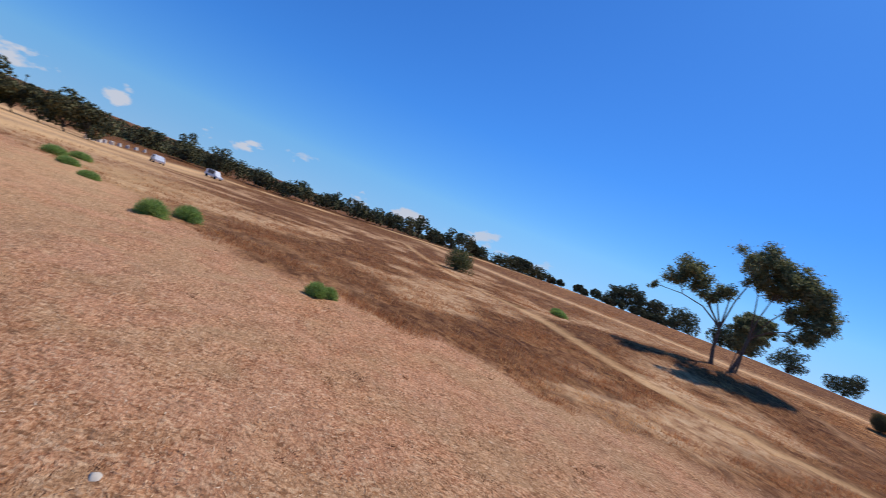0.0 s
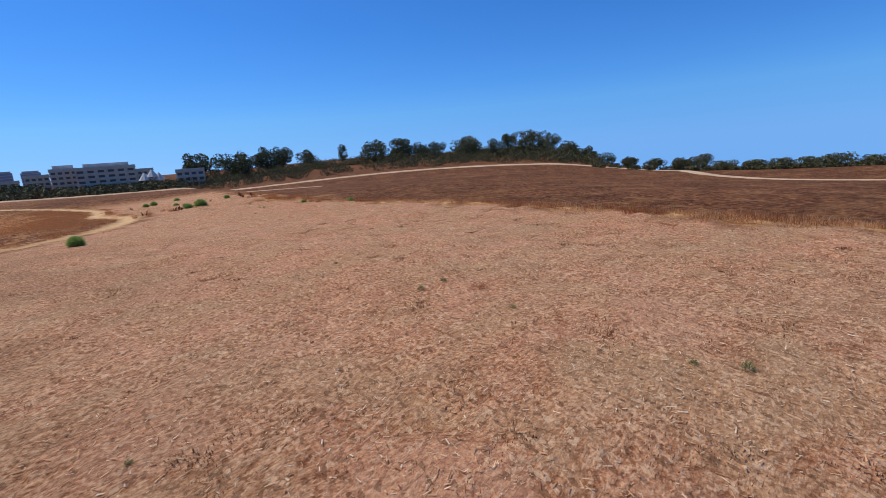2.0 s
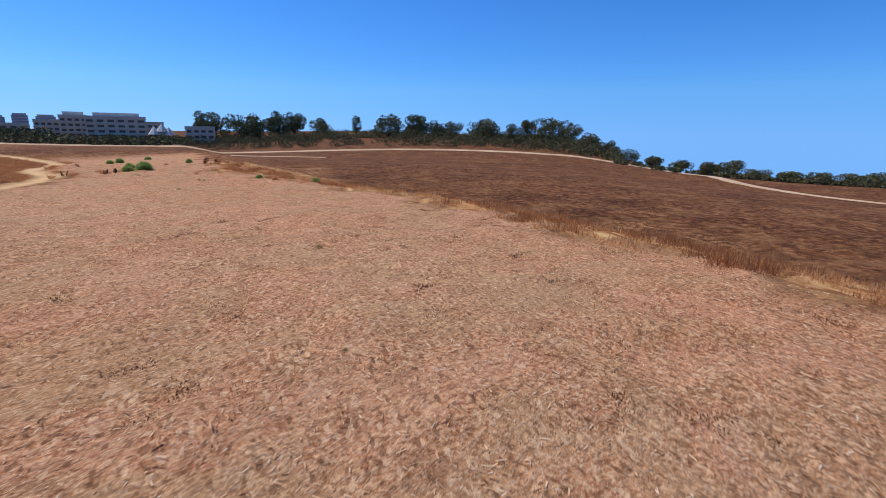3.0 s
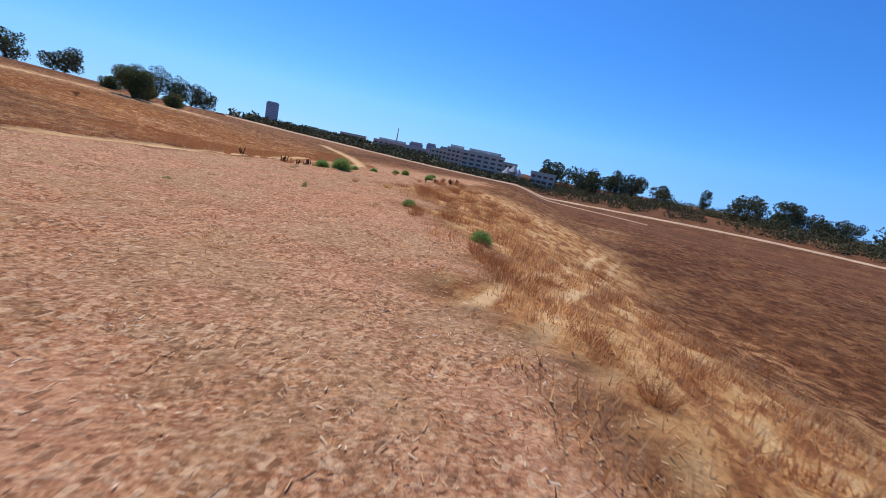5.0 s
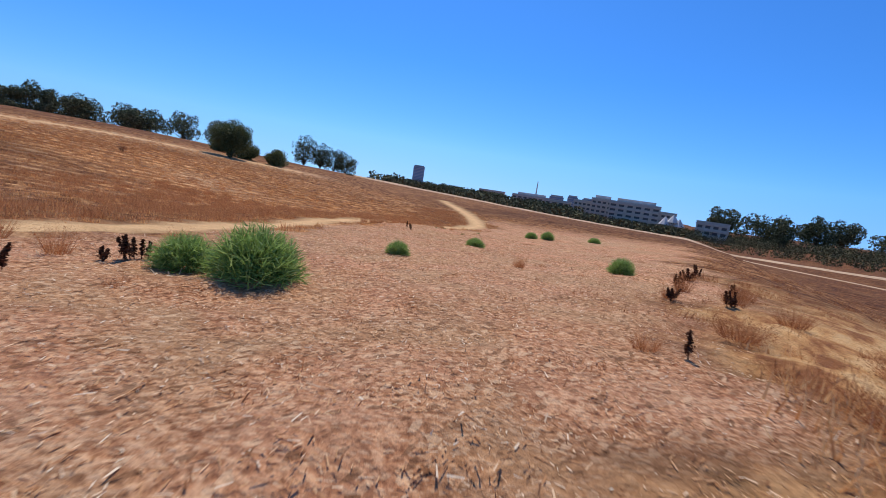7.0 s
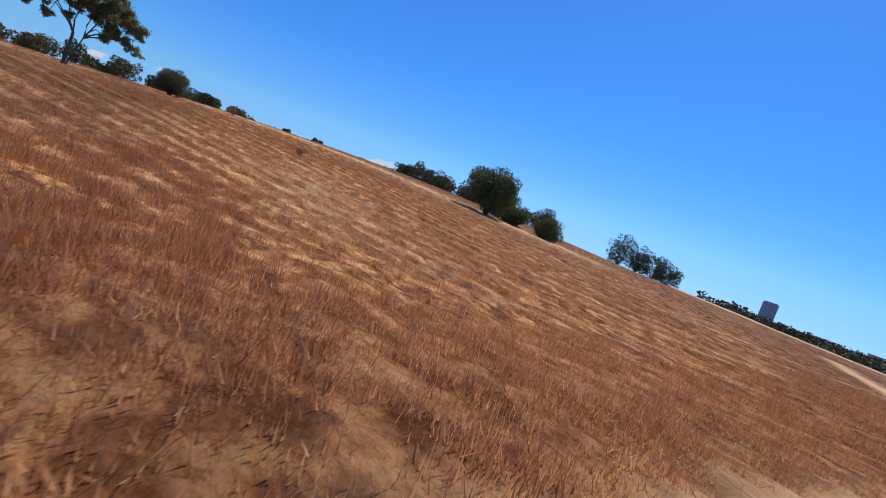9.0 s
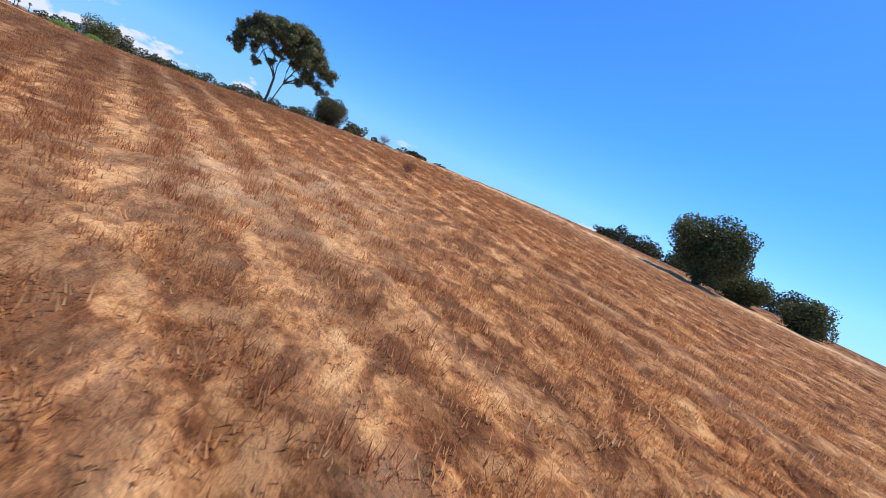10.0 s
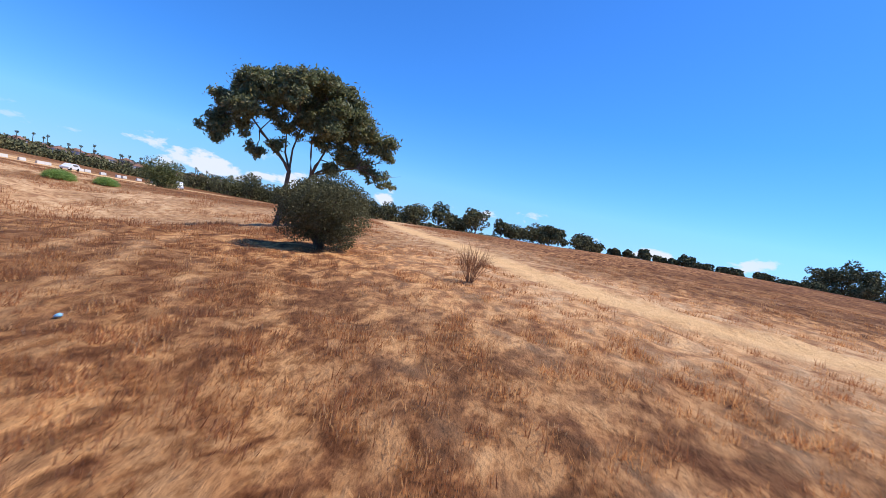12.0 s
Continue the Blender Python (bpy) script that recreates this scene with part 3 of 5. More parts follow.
def build_ground():
    xs = axis_steps(-4000, 4000, -64, 30, 0.56, 1.07)
    ys = axis_steps(-4000, 4000, -4, 100, 0.56, 1.07)
    X, Y = np.meshgrid(xs, ys)
    Z = height(X, Y)
    rng = np.random.default_rng(3)
    near = np.exp(-np.maximum(0, np.hypot(X + 10, Y - 50) - 70) / 30)
    Z = Z + near * 0.035 * rng.normal(size=X.shape)
    d_trail = near_line(X, Y, TRAIL)
    d_hill = near_line(X, Y, HILL_TRAIL)
    d_road = near_line(X, Y, WEST_ROAD)
    trail = np.clip(1.5 - d_trail / 0.7, 0, 1) * (0.55 + 0.45 * np.clip((Y - 40) / 12, 0, 1))
    trail = np.maximum(trail, np.clip(1.5 - d_hill / 0.8, 0, 1) * 0.8)
    trail = np.maximum(trail, np.clip(1.7 - d_road / 1.6, 0, 1))
    Z = Z - 0.05 * np.clip(1.3 - d_trail / 1.0, 0, 1)
    # bare bank round the gum tree, the bare crest beside its trail, and the dirt lot in the south-west
    bare = 0.55 * np.exp(-(((X + 62) / 13) ** 2 + ((Y - 49) / 11) ** 2) ** 2)
    bare = np.maximum(bare, 0.85 * np.exp(-(d_hill / 4.2) ** 2) * np.clip(0.5 + 0.8 * uneven(X, Y, 1.8, 24), 0, 1))
    bare = np.maximum(bare, 0.9 * np.exp(-(((X + 58) / 10) ** 2 + ((Y - 39) / 8) ** 2) ** 2) * np.clip(0.3 + uneven(X, Y, 2.4, 23), 0, 1))
    la, lb = -0.8 * (X + 66) - 0.6 * (Y + 42), 0.6 * (X + 66) - 0.8 * (Y + 42)
    lot = np.exp(-((la / 52) ** 2 + (lb / 15) ** 2) ** 2)
    lot = np.maximum(lot, np.exp(-(((X + 108) / 30) ** 2 + ((Y + 42) / 9) ** 2) ** 2))
    bare = np.maximum(bare, 0.9 * lot)
    trail = np.maximum(trail, lot * np.clip(0.55 + 0.6 * np.sin(Y * 0.45 + 0.03 * X + np.sin(X * 0.11)), 0, 1))
    bare = np.maximum(bare, 0.75 * np.clip((tw_of(X, Y)), 0, 1))
    dark = np.clip((X - edge_x(Y) - 3 - 10 * uneven(X, Y * 0.6, 6.0, 5) - 4 * uneven(X, Y, 2.2, 6)) / 2.5, 0, 1) + np.clip((Y - 96) / 10, 0, 1) * np.clip((X + 25) / 12, 0, 1)
    dark = np.maximum(dark, 0.65 * np.clip((stubble_west(Y) - X) / 2, 0, 1) * np.clip((46 - Y) / 8, 0, 1) * (1 - np.clip(1.2 * tw_of(X, Y) + lot, 0, 1)))
    dark = np.maximum(dark, 0.6 * np.clip(1.5 - d_trail / 4.5, 0, 1) * np.clip((Y - 52) / 6, 0, 1) * np.clip((stubble_west(Y) - X) / 1.5, 0, 1))
    dark = np.maximum(dark, 0.95 * np.clip(0.4 + 0.9 * uneven(X, Y, 5.0, 8), 0, 1) * np.clip((-52 - X) / 4, 0, 1) * np.clip((Y - 66 - 0.6 * (-52 - X)) / 5 + 0.6, 0, 1) * np.clip((X + 170) / 30, 0, 1) * np.clip((150 - Y) / 20, 0, 1))
    dark = np.maximum(dark, 0.9 * south_brown(X, Y))
    # a worn pale patch on the hillside with darker ground north of it
    bare = np.maximum(bare, 0.65 * np.exp(-((X + 20.5) / 4.0) ** 2 - ((Y - 74.6) / 2.6) ** 2) * np.clip(0.45 + uneven(X, Y, 1.6, 16), 0, 1))
    dark = np.maximum(dark, 0.5 * np.exp(-((X + 22) / 5.0) ** 2 - ((Y - 80.8) / 2.2) ** 2) * np.clip(0.3 + uneven(X, Y, 1.8, 17), 0, 1))
    bare = np.maximum(bare, 0.35 * np.clip(-1.6 * mow_lines(X, Y) - 0.5, 0, 1) * np.clip((Y - 58) / 4, 0, 1))
    north = np.clip((Y - 48) / 6, 0, 1) * np.clip((X - edge_x(Y)) / 2, 0, 1) * np.clip((96 - Y) / 8, 0, 1)
    wav = 2.4 * (0.6 * uneven(X, Y, 4.5, 3) + 0.4 * uneven(X, Y, 1.7, 4) - 0.5)
    dark = np.maximum(dark, 0.45 * north * np.clip(0.45 - 1.4 * wav, 0, 1))
    bare = np.maximum(bare, 0.7 * np.exp(-(((X - 18.5 - 0.45 * (Y - 73)) / 4) ** 2 + ((Y - 73) / 11) ** 2) ** 2) * np.clip(0.5 + 1.5 * wav, 0, 1))
    dark = dark * (1 - 0.8 * np.exp(-(((X - 18.5 - 0.45 * (Y - 73)) / 4) ** 2 + ((Y - 73) / 11) ** 2) ** 2))
    # straw stubble: the mown plateau east of the trail and west of its own edge
    dark = np.clip(dark, 0, 1) * (0.62 + 0.38 * np.clip(2.2 * uneven(X, Y * 1.5, 9.0, 11) - 0.4 + 0.5 * uneven(X, Y, 2.5, 12), 0, 1))
    ex = edge_x(Y)
    wob = 0.7 * np.sin(Y * 0.9) + 0.5 * np.sin(Y * 2.3 + 1) + 0.4 * np.sin(Y * 0.31)
    tx = stubble_west(Y)
    stub = np.clip((ex + wob - X) / 1.0, 0, 1) * np.clip((X - tx) / 1.2 + 0.5, 0, 1)
    stub = stub * np.clip((98 - Y) / 8, 0, 1)
    gold = np.clip((X - ex - wob + 0.3) / 0.8, 0, 1) * np.clip(1 - (X - ex - 2 - 9 * uneven(X, Y * 0.7, 4.0, 7)) / 4, 0, 1) * np.clip((72 - Y) / 10, 0, 1)
    n = len(xs)
    me_faces = (np.arange((len(ys) - 1) * n).reshape(-1, n)[:, :-1]).ravel()
    F = np.stack([me_faces, me_faces + 1, me_faces + 1 + n, me_faces + n], 1)
    me = quick_mesh("ground", np.stack([X.ravel(), Y.ravel(), Z.ravel()], 1), F, GROUND, True)
    col = me.color_attributes.new("cover", "FLOAT_COLOR", "POINT")
    C = np.stack([trail.ravel(), stub.ravel(), gold.ravel(), np.ones(X.size)], 1).astype(np.float32)
    col.data.foreach_set("color", C.ravel())
    col = me.color_attributes.new("soil", "FLOAT_COLOR", "POINT")
    # away from the course, colour and shade of missing tufts go into blue
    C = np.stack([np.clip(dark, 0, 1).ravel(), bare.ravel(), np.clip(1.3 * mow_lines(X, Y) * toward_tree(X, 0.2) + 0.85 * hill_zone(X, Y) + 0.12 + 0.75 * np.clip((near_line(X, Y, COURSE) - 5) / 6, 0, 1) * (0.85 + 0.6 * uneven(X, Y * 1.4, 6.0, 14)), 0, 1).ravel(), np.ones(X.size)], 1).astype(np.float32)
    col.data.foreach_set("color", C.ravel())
    col = me.color_attributes.new("marks", "FLOAT_COLOR", "POINT")
    bend = np.interp(-X, -COURSE[:, 0], COURSE[:, 1])
    rows = (0.28 + 0.72 * np.clip((bend + 0.5 - Y) / 2, 0, 1)) * np.clip((-8 - X) / 6, 0, 1) * np.clip((X + 50) / 10, 0, 1) * np.clip((Y - 54) / 5, 0, 1) * np.clip((98 - Y) / 8, 0, 1) * np.clip(0.45 + 0.9 * uneven(X, Y, 7.0, 21), 0, 1) * np.clip((d_hill - 1) / 3, 0, 1)
    lanes = np.clip((Y - 36) / 4, 0, 1) * np.clip((62 - Y) / 4, 0, 1) * np.clip((X - 12) / 2, 0, 1) * np.clip((24 - X) / 3, 0, 1)
    C = np.stack([rows.ravel(), lanes.ravel(), (southwest_corner(X, Y) * np.clip(2.4 * uneven(X, Y, 1.7, 31) - 0.55, 0.1, 1)).ravel(), np.ones(X.size)], 1).astype(np.float32)
    col.data.foreach_set("color", C.ravel())
    lie.update(xs=xs, ys=ys, z=Z)
    tagged(piece("ground", me), "dry summer field of straw stubble and brown grass with pale dirt trails", "ground", kind="structure")


build_ground()
dirt_road(FIELD_ROAD, 1.9, 0.38, 5)
dirt_road(SPUR, 0.9, 0.12, 6)


# ---------------------------------------------------------------- plants
def tree(name, x, y, h, w, seed, leaf, bark, leaves, size, label, category="tree", group="", trunk_share=0.35, stems=1, clusters=14, lean=(0, 0), flat=0.8, top=1.0, tw=0.028):
    """A tapered, forked trunk and a crown of leaf clusters with gaps, as one tree."""
    rng = np.random.default_rng(seed)
    z = ground_z(x, y)
    root = tagged(new(name), label, category, group)
    root.location = (x, y, z - 0.05)
    paths, cents, rads = [], [], []
    hc = h * trunk_share
    for s in range(stems):
        a = 2 * math.pi * (s + 0.3) / stems
        off = 0.0 if stems == 1 else w * 0.05
        bx, by = off * math.cos(a), off * math.sin(a)
        tx, ty = bx + lean[0] * hc + rng.normal() * 0.05 * w, by + lean[1] * hc + rng.normal() * 0.05 * w
        r = h * tw
        paths.append([(bx, by, -0.1, r * 1.25), (bx * 0.8, by * 0.8, hc * 0.4, r * 0.9), (tx, ty, hc, r * 0.75)])
        for _ in range(clusters // stems):
            b = rng.random() * 2 * math.pi
            rr = w * 0.5 * math.sqrt(rng.uniform(0.03, 1)) * 0.78
            prof = 1 - (rr / (w * 0.5)) ** 2 * 0.45
            cz = hc + (h - hc) * rng.uniform(0.18, 0.86) * prof * top
            cr = w * rng.uniform(0.13, 0.21)
            p = (tx * 0.5 + rr * math.cos(b), ty * 0.5 + rr * math.sin(b), min(cz, h - cr * flat))
            cents.append(p)
            rads.append(cr)
            mid = (tx + (p[0] - tx) * 0.45, ty + (p[1] - ty) * 0.45, hc + (p[2] - hc) * 0.62)
            paths.append([(tx, ty, hc * 0.93, r * 0.45), (*mid, r * 0.28), (*p, r * 0.1)])
    V, F = tubes(paths, 6)
    piece("trunk", quick_mesh("trunk", V, F, bark, True), root)
    V, F = leaf_cloud(rng, cents, rads, leaves, size, flat)
    piece("crown", quick_mesh("crown", V, F, leaf), root)
    return root


def dome_bush(name, x, y, w, h, seed, leaf, leaves, size, label, category="bush", group="", depth=None, spin=0.0, lumps=26, least=0.2):
    """A dense rounded bush: short stems and a crown that reaches the ground, uneven in outline."""
    rng = np.random.default_rng(seed)
    root = tagged(new(name), label, category, group)
    root.location = (x, y, ground_z(x, y) - 0.03)
    root.rotation_euler = (0, 0, radians(spin))
    d = depth or w
    n = lumps
    a = rng.random(n) * 2 * math.pi
    rr = np.sqrt(rng.random(n)) * 0.62
    cz = rng.uniform(0.18, 0.74, n) * (1 - 0.35 * rr)
    cents = np.stack([rr * np.cos(a) * w * 0.5, rr * np.sin(a) * d * 0.5, cz * h], 1)
    rads = rng.uniform(least, 0.3, n) * min(w, d, h * 1.4)
    V, F = leaf_cloud(rng, cents, rads, leaves, size, 0.8, 0.45)
    V[:, 2] = np.maximum(V[:, 2], 0.02 * h)
    piece("crown", quick_mesh("crown", V, F, leaf), root)
    st = [[(0, 0, -0.05, 0.03 * h), (c[0] * 0.5, c[1] * 0.5, c[2] * 0.6, 0.02 * h), (*c, 0.008 * h)] for c in cents[:9]]
    V, F = tubes(st, 5)
    piece("stem", quick_mesh("stem", V, F, DARK_BARK, True), root)
    return root


def gum(x, y, across, lobes, fork, stems, seed, leaves, label):
    """A gum tree from its lobes of foliage: (sideways, height, radius), spread in depth, each carried by a limb."""
    rng = np.random.default_rng(seed)
    root = tagged(new("gum_tree"), label, "tree", "gum trees")
    root.location = (x, y, ground_z(x, y) - 0.05)
    ux, uy = across
    cents, rads, paths = [], [], []
    tops = []
    for k, (s_off, d_off, lean) in enumerate(stems):
        q = 1.0 if k == 0 or d_off < 0.5 else 0.5
        b = np.array((s_off * ux - d_off * uy, s_off * uy + d_off * ux, -0.1))
        f = np.array(((s_off + lean) * ux - d_off * uy, (s_off + lean) * uy + d_off * ux, fork))
        mid = b * 0.55 + f * 0.45 + rng.normal(0, 0.06, 3)
        paths.append([(*b, 0.24 * q), (*(b * 0.85 + f * 0.15), 0.165 * q), (*mid, 0.14 * q), (*f, 0.115 * q)])
        tops.append(f)
    # a few main boughs, each feeding the lobes nearest to its end
    boughs = []
    lo, hi = min(q[0] for q in lobes), max(q[0] for q in lobes)
    for k in range(10):
        side = lo + (hi - lo) * (k + 0.5) / 10
        dep = rng.uniform(-1.0, 1.0)
        near = min(lobes, key=lambda q: abs(q[0] - side) + 0.15 * q[1])
        t = tops[int(np.argmin([abs(side - (q[0] * ux + q[1] * uy)) for q in tops]))]
        e = np.array((side * 0.72 * ux - dep * uy, side * 0.72 * uy + dep * ux, fork + (near[1] - fork) * 0.62 + 0.6))
        m = t + (e - t) * 0.5 + np.array((0, 0, 0.05)) * np.linalg.norm(e - t) + rng.normal(0, 0.12, 3)
        boughs.append(e)
        paths.append([(*(t - (0, 0, 0.15)), 0.08), (*(t * 0.7 + m * 0.3), 0.066), (*m, 0.055), (*(m * 0.45 + e * 0.55), 0.046), (*e, 0.036)])
    for s_off, hgt, rad in lobes:
        reach = max(0.4, 2.5 - 0.34 * abs(s_off))
        for k in range(2 if hgt > 6.0 else 1):
            dep = rng.uniform(-reach, reach) if k else rng.uniform(-0.4, 0.4) * reach
            c = np.array((s_off * ux - dep * uy, s_off * uy + dep * ux, hgt - 0.036 * dep * dep))
            t = boughs[int(np.argmin([np.linalg.norm(c - q) for q in boughs]))]
            # each lobe is a handful of uneven sprays
            for q in range(12):
                cents.append(c + rng.normal(0, 0.5, 3) * rad * (1, 1, 0.8))
                rads.append(rad * rng.uniform(0.3, 0.75))
            m2 = t + (c - t) * 0.6 + rng.normal(0, 0.12, 3)
            paths.append([(*t, 0.038), (*m2, 0.024), (*c, 0.009)])
            for q in range(3):
                e = c + rng.normal(0, 0.6, 3) * rad
                paths.append([(*m2, 0.014), (*(m2 * 0.4 + e * 0.6), 0.009), (*e, 0.004)])
    V, F = tubes(paths, 6)
    piece("trunk", quick_mesh("trunk", V, F, BARK, True), root)
    cents, rads = np.array(cents), np.array(rads)
    pick = rng.choice(len(cents), leaves, p=rads ** 2 / (rads ** 2).sum())
    pos = cents[pick] + rng.normal(0, 0.44, (leaves, 3)) * rads[pick][:, None] * (1, 1, 0.8)
    V, F = quads(rng, pos, 0.08 * rng.uniform(0.6, 1.4, leaves), 2.8)
    piece("crown", quick_mesh("crown", V, F, GUM_LEAF), root)
    return root


# the lone gum tree on the bank, the gum above the trail, the oblong bush and the oak on the slope
gum(-57.6, 54.5, (-0.66, 0.75),
    [(q + 0.45, z - 0.3, 0.68) for q, z in ((-4.3, 4.7), (-4.2, 5.6), (-4.0, 6.6), (-3.5, 7.5), (-2.6, 8.0), (-1.6, 8.4), (-0.6, 8.5), (0.4, 8.6), (1.3, 8.4), (2.3, 7.9), (2.9, 7.4), (-3.0, 6.4), (-1.9, 7.4), (-0.7, 7.5), (0.4, 7.6), (1.7, 7.3), (0.2, 6.4), (1.4, 6.4), (2.4, 6.6), (3.4, 6.5), (4.3, 6.1), (3.4, 4.9), (2.3, 5.3))] + [(q + 0.45, z - 0.3, 0.45) for q, z in ((-3.0, 5.4), (-1.7, 6.2), (-0.9, 5.9), (5.1, 5.6), (5.3, 4.2), (4.3, 4.5), (1.1, 5.6), (1.9, 4.2), (-1.2, 4.8), (-2.3, 4.2))],
    3.3, [(0.0, 0.0, 0.15), (0.5, 0.8, 0.9)], 11, 84000, "tall forked gum tree with an umbrella crown on the dirt bank")
gum(-35.5, 32.5, (0.62, 0.79),
    [(q, z - 0.75, r) for q, z, r in ((-4.8, 6.6, 0.92), (-4.1, 7.2, 0.92), (-3.2, 6.4, 0.83), (-2.2, 6.0, 0.74), (-1.4, 6.4, 0.74), (-0.4, 9.1, 0.87), (0.6, 9.6, 0.92), (1.7, 9.1, 1.01), (2.7, 8.6, 1.01), (3.6, 8.0, 1.01),
     (4.4, 7.0, 1.01), (4.8, 6.0, 0.92), (4.1, 4.9, 0.83), (3.0, 6.5, 0.83), (2.0, 7.6, 0.83), (0.4, 8.0, 0.74), (-6.3, 5.2, 0.37))],
    2.9, [(-0.6, 0.0, -0.3), (0.8, 0.3, 0.3)], 5, 46000, "two-stemmed gum tree with a split dark crown above the trail")
dome_bush("round_bush", -47.5, 65.0, 2.75, 2.85, 21, BUSH_LEAF, 56000, 0.034, "dense grey-green rounded bush on the dry slope", depth=2.6, spin=20, lumps=48, least=0.1)
dome_bush("oak_tree", -41.9, 92.6, 5.0, 5.9, 31, OAK_LEAF, 26000, 0.1, "round dark green oak with a low crown on the hillside", category="tree", depth=5.0, spin=30)
dome_bush("hill_bush", -44.2, 96.8, 3.6, 2.4, 33, OAK_LEAF, 7000, 0.11, "dark green bush beside the oak on the hillside", group="hill bushes")
dome_bush("hill_bush", -41.5, 99.5, 3.4, 2.6, 34, OAK_LEAF, 7000, 0.11, "dark green bush beside the oak on the hillside", group="hill bushes")
dome_bush("hill_bush", -52.0, 98.5, 3.2, 2.3, 35, OAK_LEAF, 6000, 0.11, "dark green bush beside the oak on the hillside", group="hill bushes")
dome_bush("hill_bush", -77.0, 18.5, 5.6, 4.3, 36, OAK_LEAF, 7000, 0.12, "dark rounded bush alone on the western slope", group="hill bushes")


def fennel(x, y, w, h, seed, n=3800, name="green_shrub", label="bright green feathery shrub standing in the dry straw", category="shrub", group="green shrubs in the field", leaf=None):
    rng = np.random.default_rng(seed)
    root = tagged(new(name), label, category, group)
    root.location = (x, y, ground_z(x, y) - 0.02)
    az, el = rng.random(n) * 2 * math.pi, np.arccos(rng.random(n) ** 0.75)
    ln = rng.uniform(0.55, 1.0, n)
    tip = np.stack([np.sin(el) * np.cos(az) * w * 0.5, np.sin(el) * np.sin(az) * w * 0.5, np.cos(el) * h], 1) * ln[:, None]
    base = tip * rng.uniform(0.45, 0.85, n)[:, None] + rng.normal(0, 0.05, (n, 3)) * w
    side = np.cross(tip, rng.normal(size=(n, 3)))
    side /= np.linalg.norm(side, axis=1, keepdims=True)
    side *= 0.0075 * max(w, 0.5)
    V = np.stack([base - side, base + side, tip], 1).reshape(-1, 3)
    V[:, 2] = np.maximum(V[:, 2], 0.0)
    piece("foliage", quick_mesh("foliage", V, np.arange(3 * n).reshape(-1, 3), leaf or FENNEL), root)


FENNELS = [(-9.6, 25.9, 0.75, 0.6), (-8.4, 26.6, 0.6, 0.5), (-6.5, 30.7, 1.1, 0.7), (-4.6, 31.6, 0.5, 0.35), (-4.0, 33.2, 0.55, 0.5), (-1.7, 37.9, 0.7, 0.6),
           (4.9, 57.5, 1.05, 0.85), (3.9, 57.3, 0.75, 0.55), (13.9, 44.4, 0.5, 0.4), (11.3, 47.7, 0.42, 0.26), (8.0, 65.4, 0.6, 0.5), (3.3, 67.5, 0.6, 0.4),
           (3.9, 62.0, 0.5, 0.4), (1.2, 84.5, 0.9, 0.7), (0.3, 83.8, 0.8, 0.55), (4.0, 86, 0.8, 0.5), (-48.7, 43.3, 1.1, 0.9), (-60, 30, 2.2, 1.0), (-63, 31, 1.8, 0.9), (-22.9, -3.6, 1.15, 0.85), (-25.0, -3.1, 1.15, 0.85), (-18.8, 3.5, 0.7, 0.6), (-19.1, 3.9, 0.6, 0.5), (-32.1, -13.3, 1.2, 0.7), (-35.0, -13.7, 1.2, 0.6), (-27.2, -8.5, 0.9, 0.45), (-30, -11.2, 1.0, 0.5)]
for i, (x, y, w, h) in enumerate(FENNELS):
    fennel(x, y, w * 1.3, h * 0.9, 100 + i)


def polar(az, d, x0=-0.1, y0=7.7):
    return x0 - math.sin(radians(az)) * d, y0 + math.cos(radians(az)) * d


# trees on the skyline: direction, distance, height, width, kind (0 open gum, 1 dense)
SKYLINE = [
    (34.6, 220, 11.5, 8.5, 2), (33.2, 222, 10.5, 8, 2), (31.9, 224, 9.5, 8.5, 2), (30.6, 226, 8, 8, 2), (40.5, 190, 8, 10, 1), (44.8, 198, 9.5, 10, 1), (57, 285, 15, 13, 0),
    (58.6, 288, 16, 13, 0), (60.2, 283, 17, 14, 0), (61.6, 280, 15, 12, 0), (54.6, 230, 11, 14, 1), (50.3, 220, 10, 13, 1), (48.5, 210, 9, 12, 1), (-4.4, 400, 25, 20, 0),
    (-7, 390, 19, 22, 1), (-9.2, 380, 19, 22, 1), (-11.5, 380, 20, 18, 0), (-13.2, 400, 19, 18, 0), (-16, 400, 14.6, 18, 1), (-20, 360, 15.6, 8.12, 0), (-23.7, 330, 15.6, 18, 1), (-26.7, 330, 14.6, 16.3, 0),
    (-29, 330, 12.1, 14.4, 1), (-31, 330, 11.2, 13.5, 1), (-35, 310, 13, 21.7, 1), (-38, 300, 11.2, 12.7, 1), (-39.8, 300, 14.6, 10.8, 0), (-42.3, 270, 14.6, 18, 1), (-44.5, 265, 12.1, 11.8, 1), (-46.6, 240, 8.64, 10.7, 1),
    (-48.5, 225, 6.48, 8.2, 0), (-50.5, 205, 5.04, 7.38, 1), (-53, 190, 3.96, 6.56, 0), (-55.5, 180, 3.96, 6.56, 1), (-58, 175, 3.96, 6.56, 0), (-60, 172, 5.04, 7.38, 1), (-62, 170, 3.1, 6.4, 1), (-64.5, 168, 2.79, 6.4, 0),
    (-66.5, 165, 3.1, 6.4, 1), (-69, 165, 3.1, 7.2, 1), (-71, 165, 3.72, 6.4, 1), (-73.5, 165, 2.79, 5.6, 1), (-76.5, 160, 2.48, 4.8, 1), (-80, 160, 2.48, 5.6, 1),
]
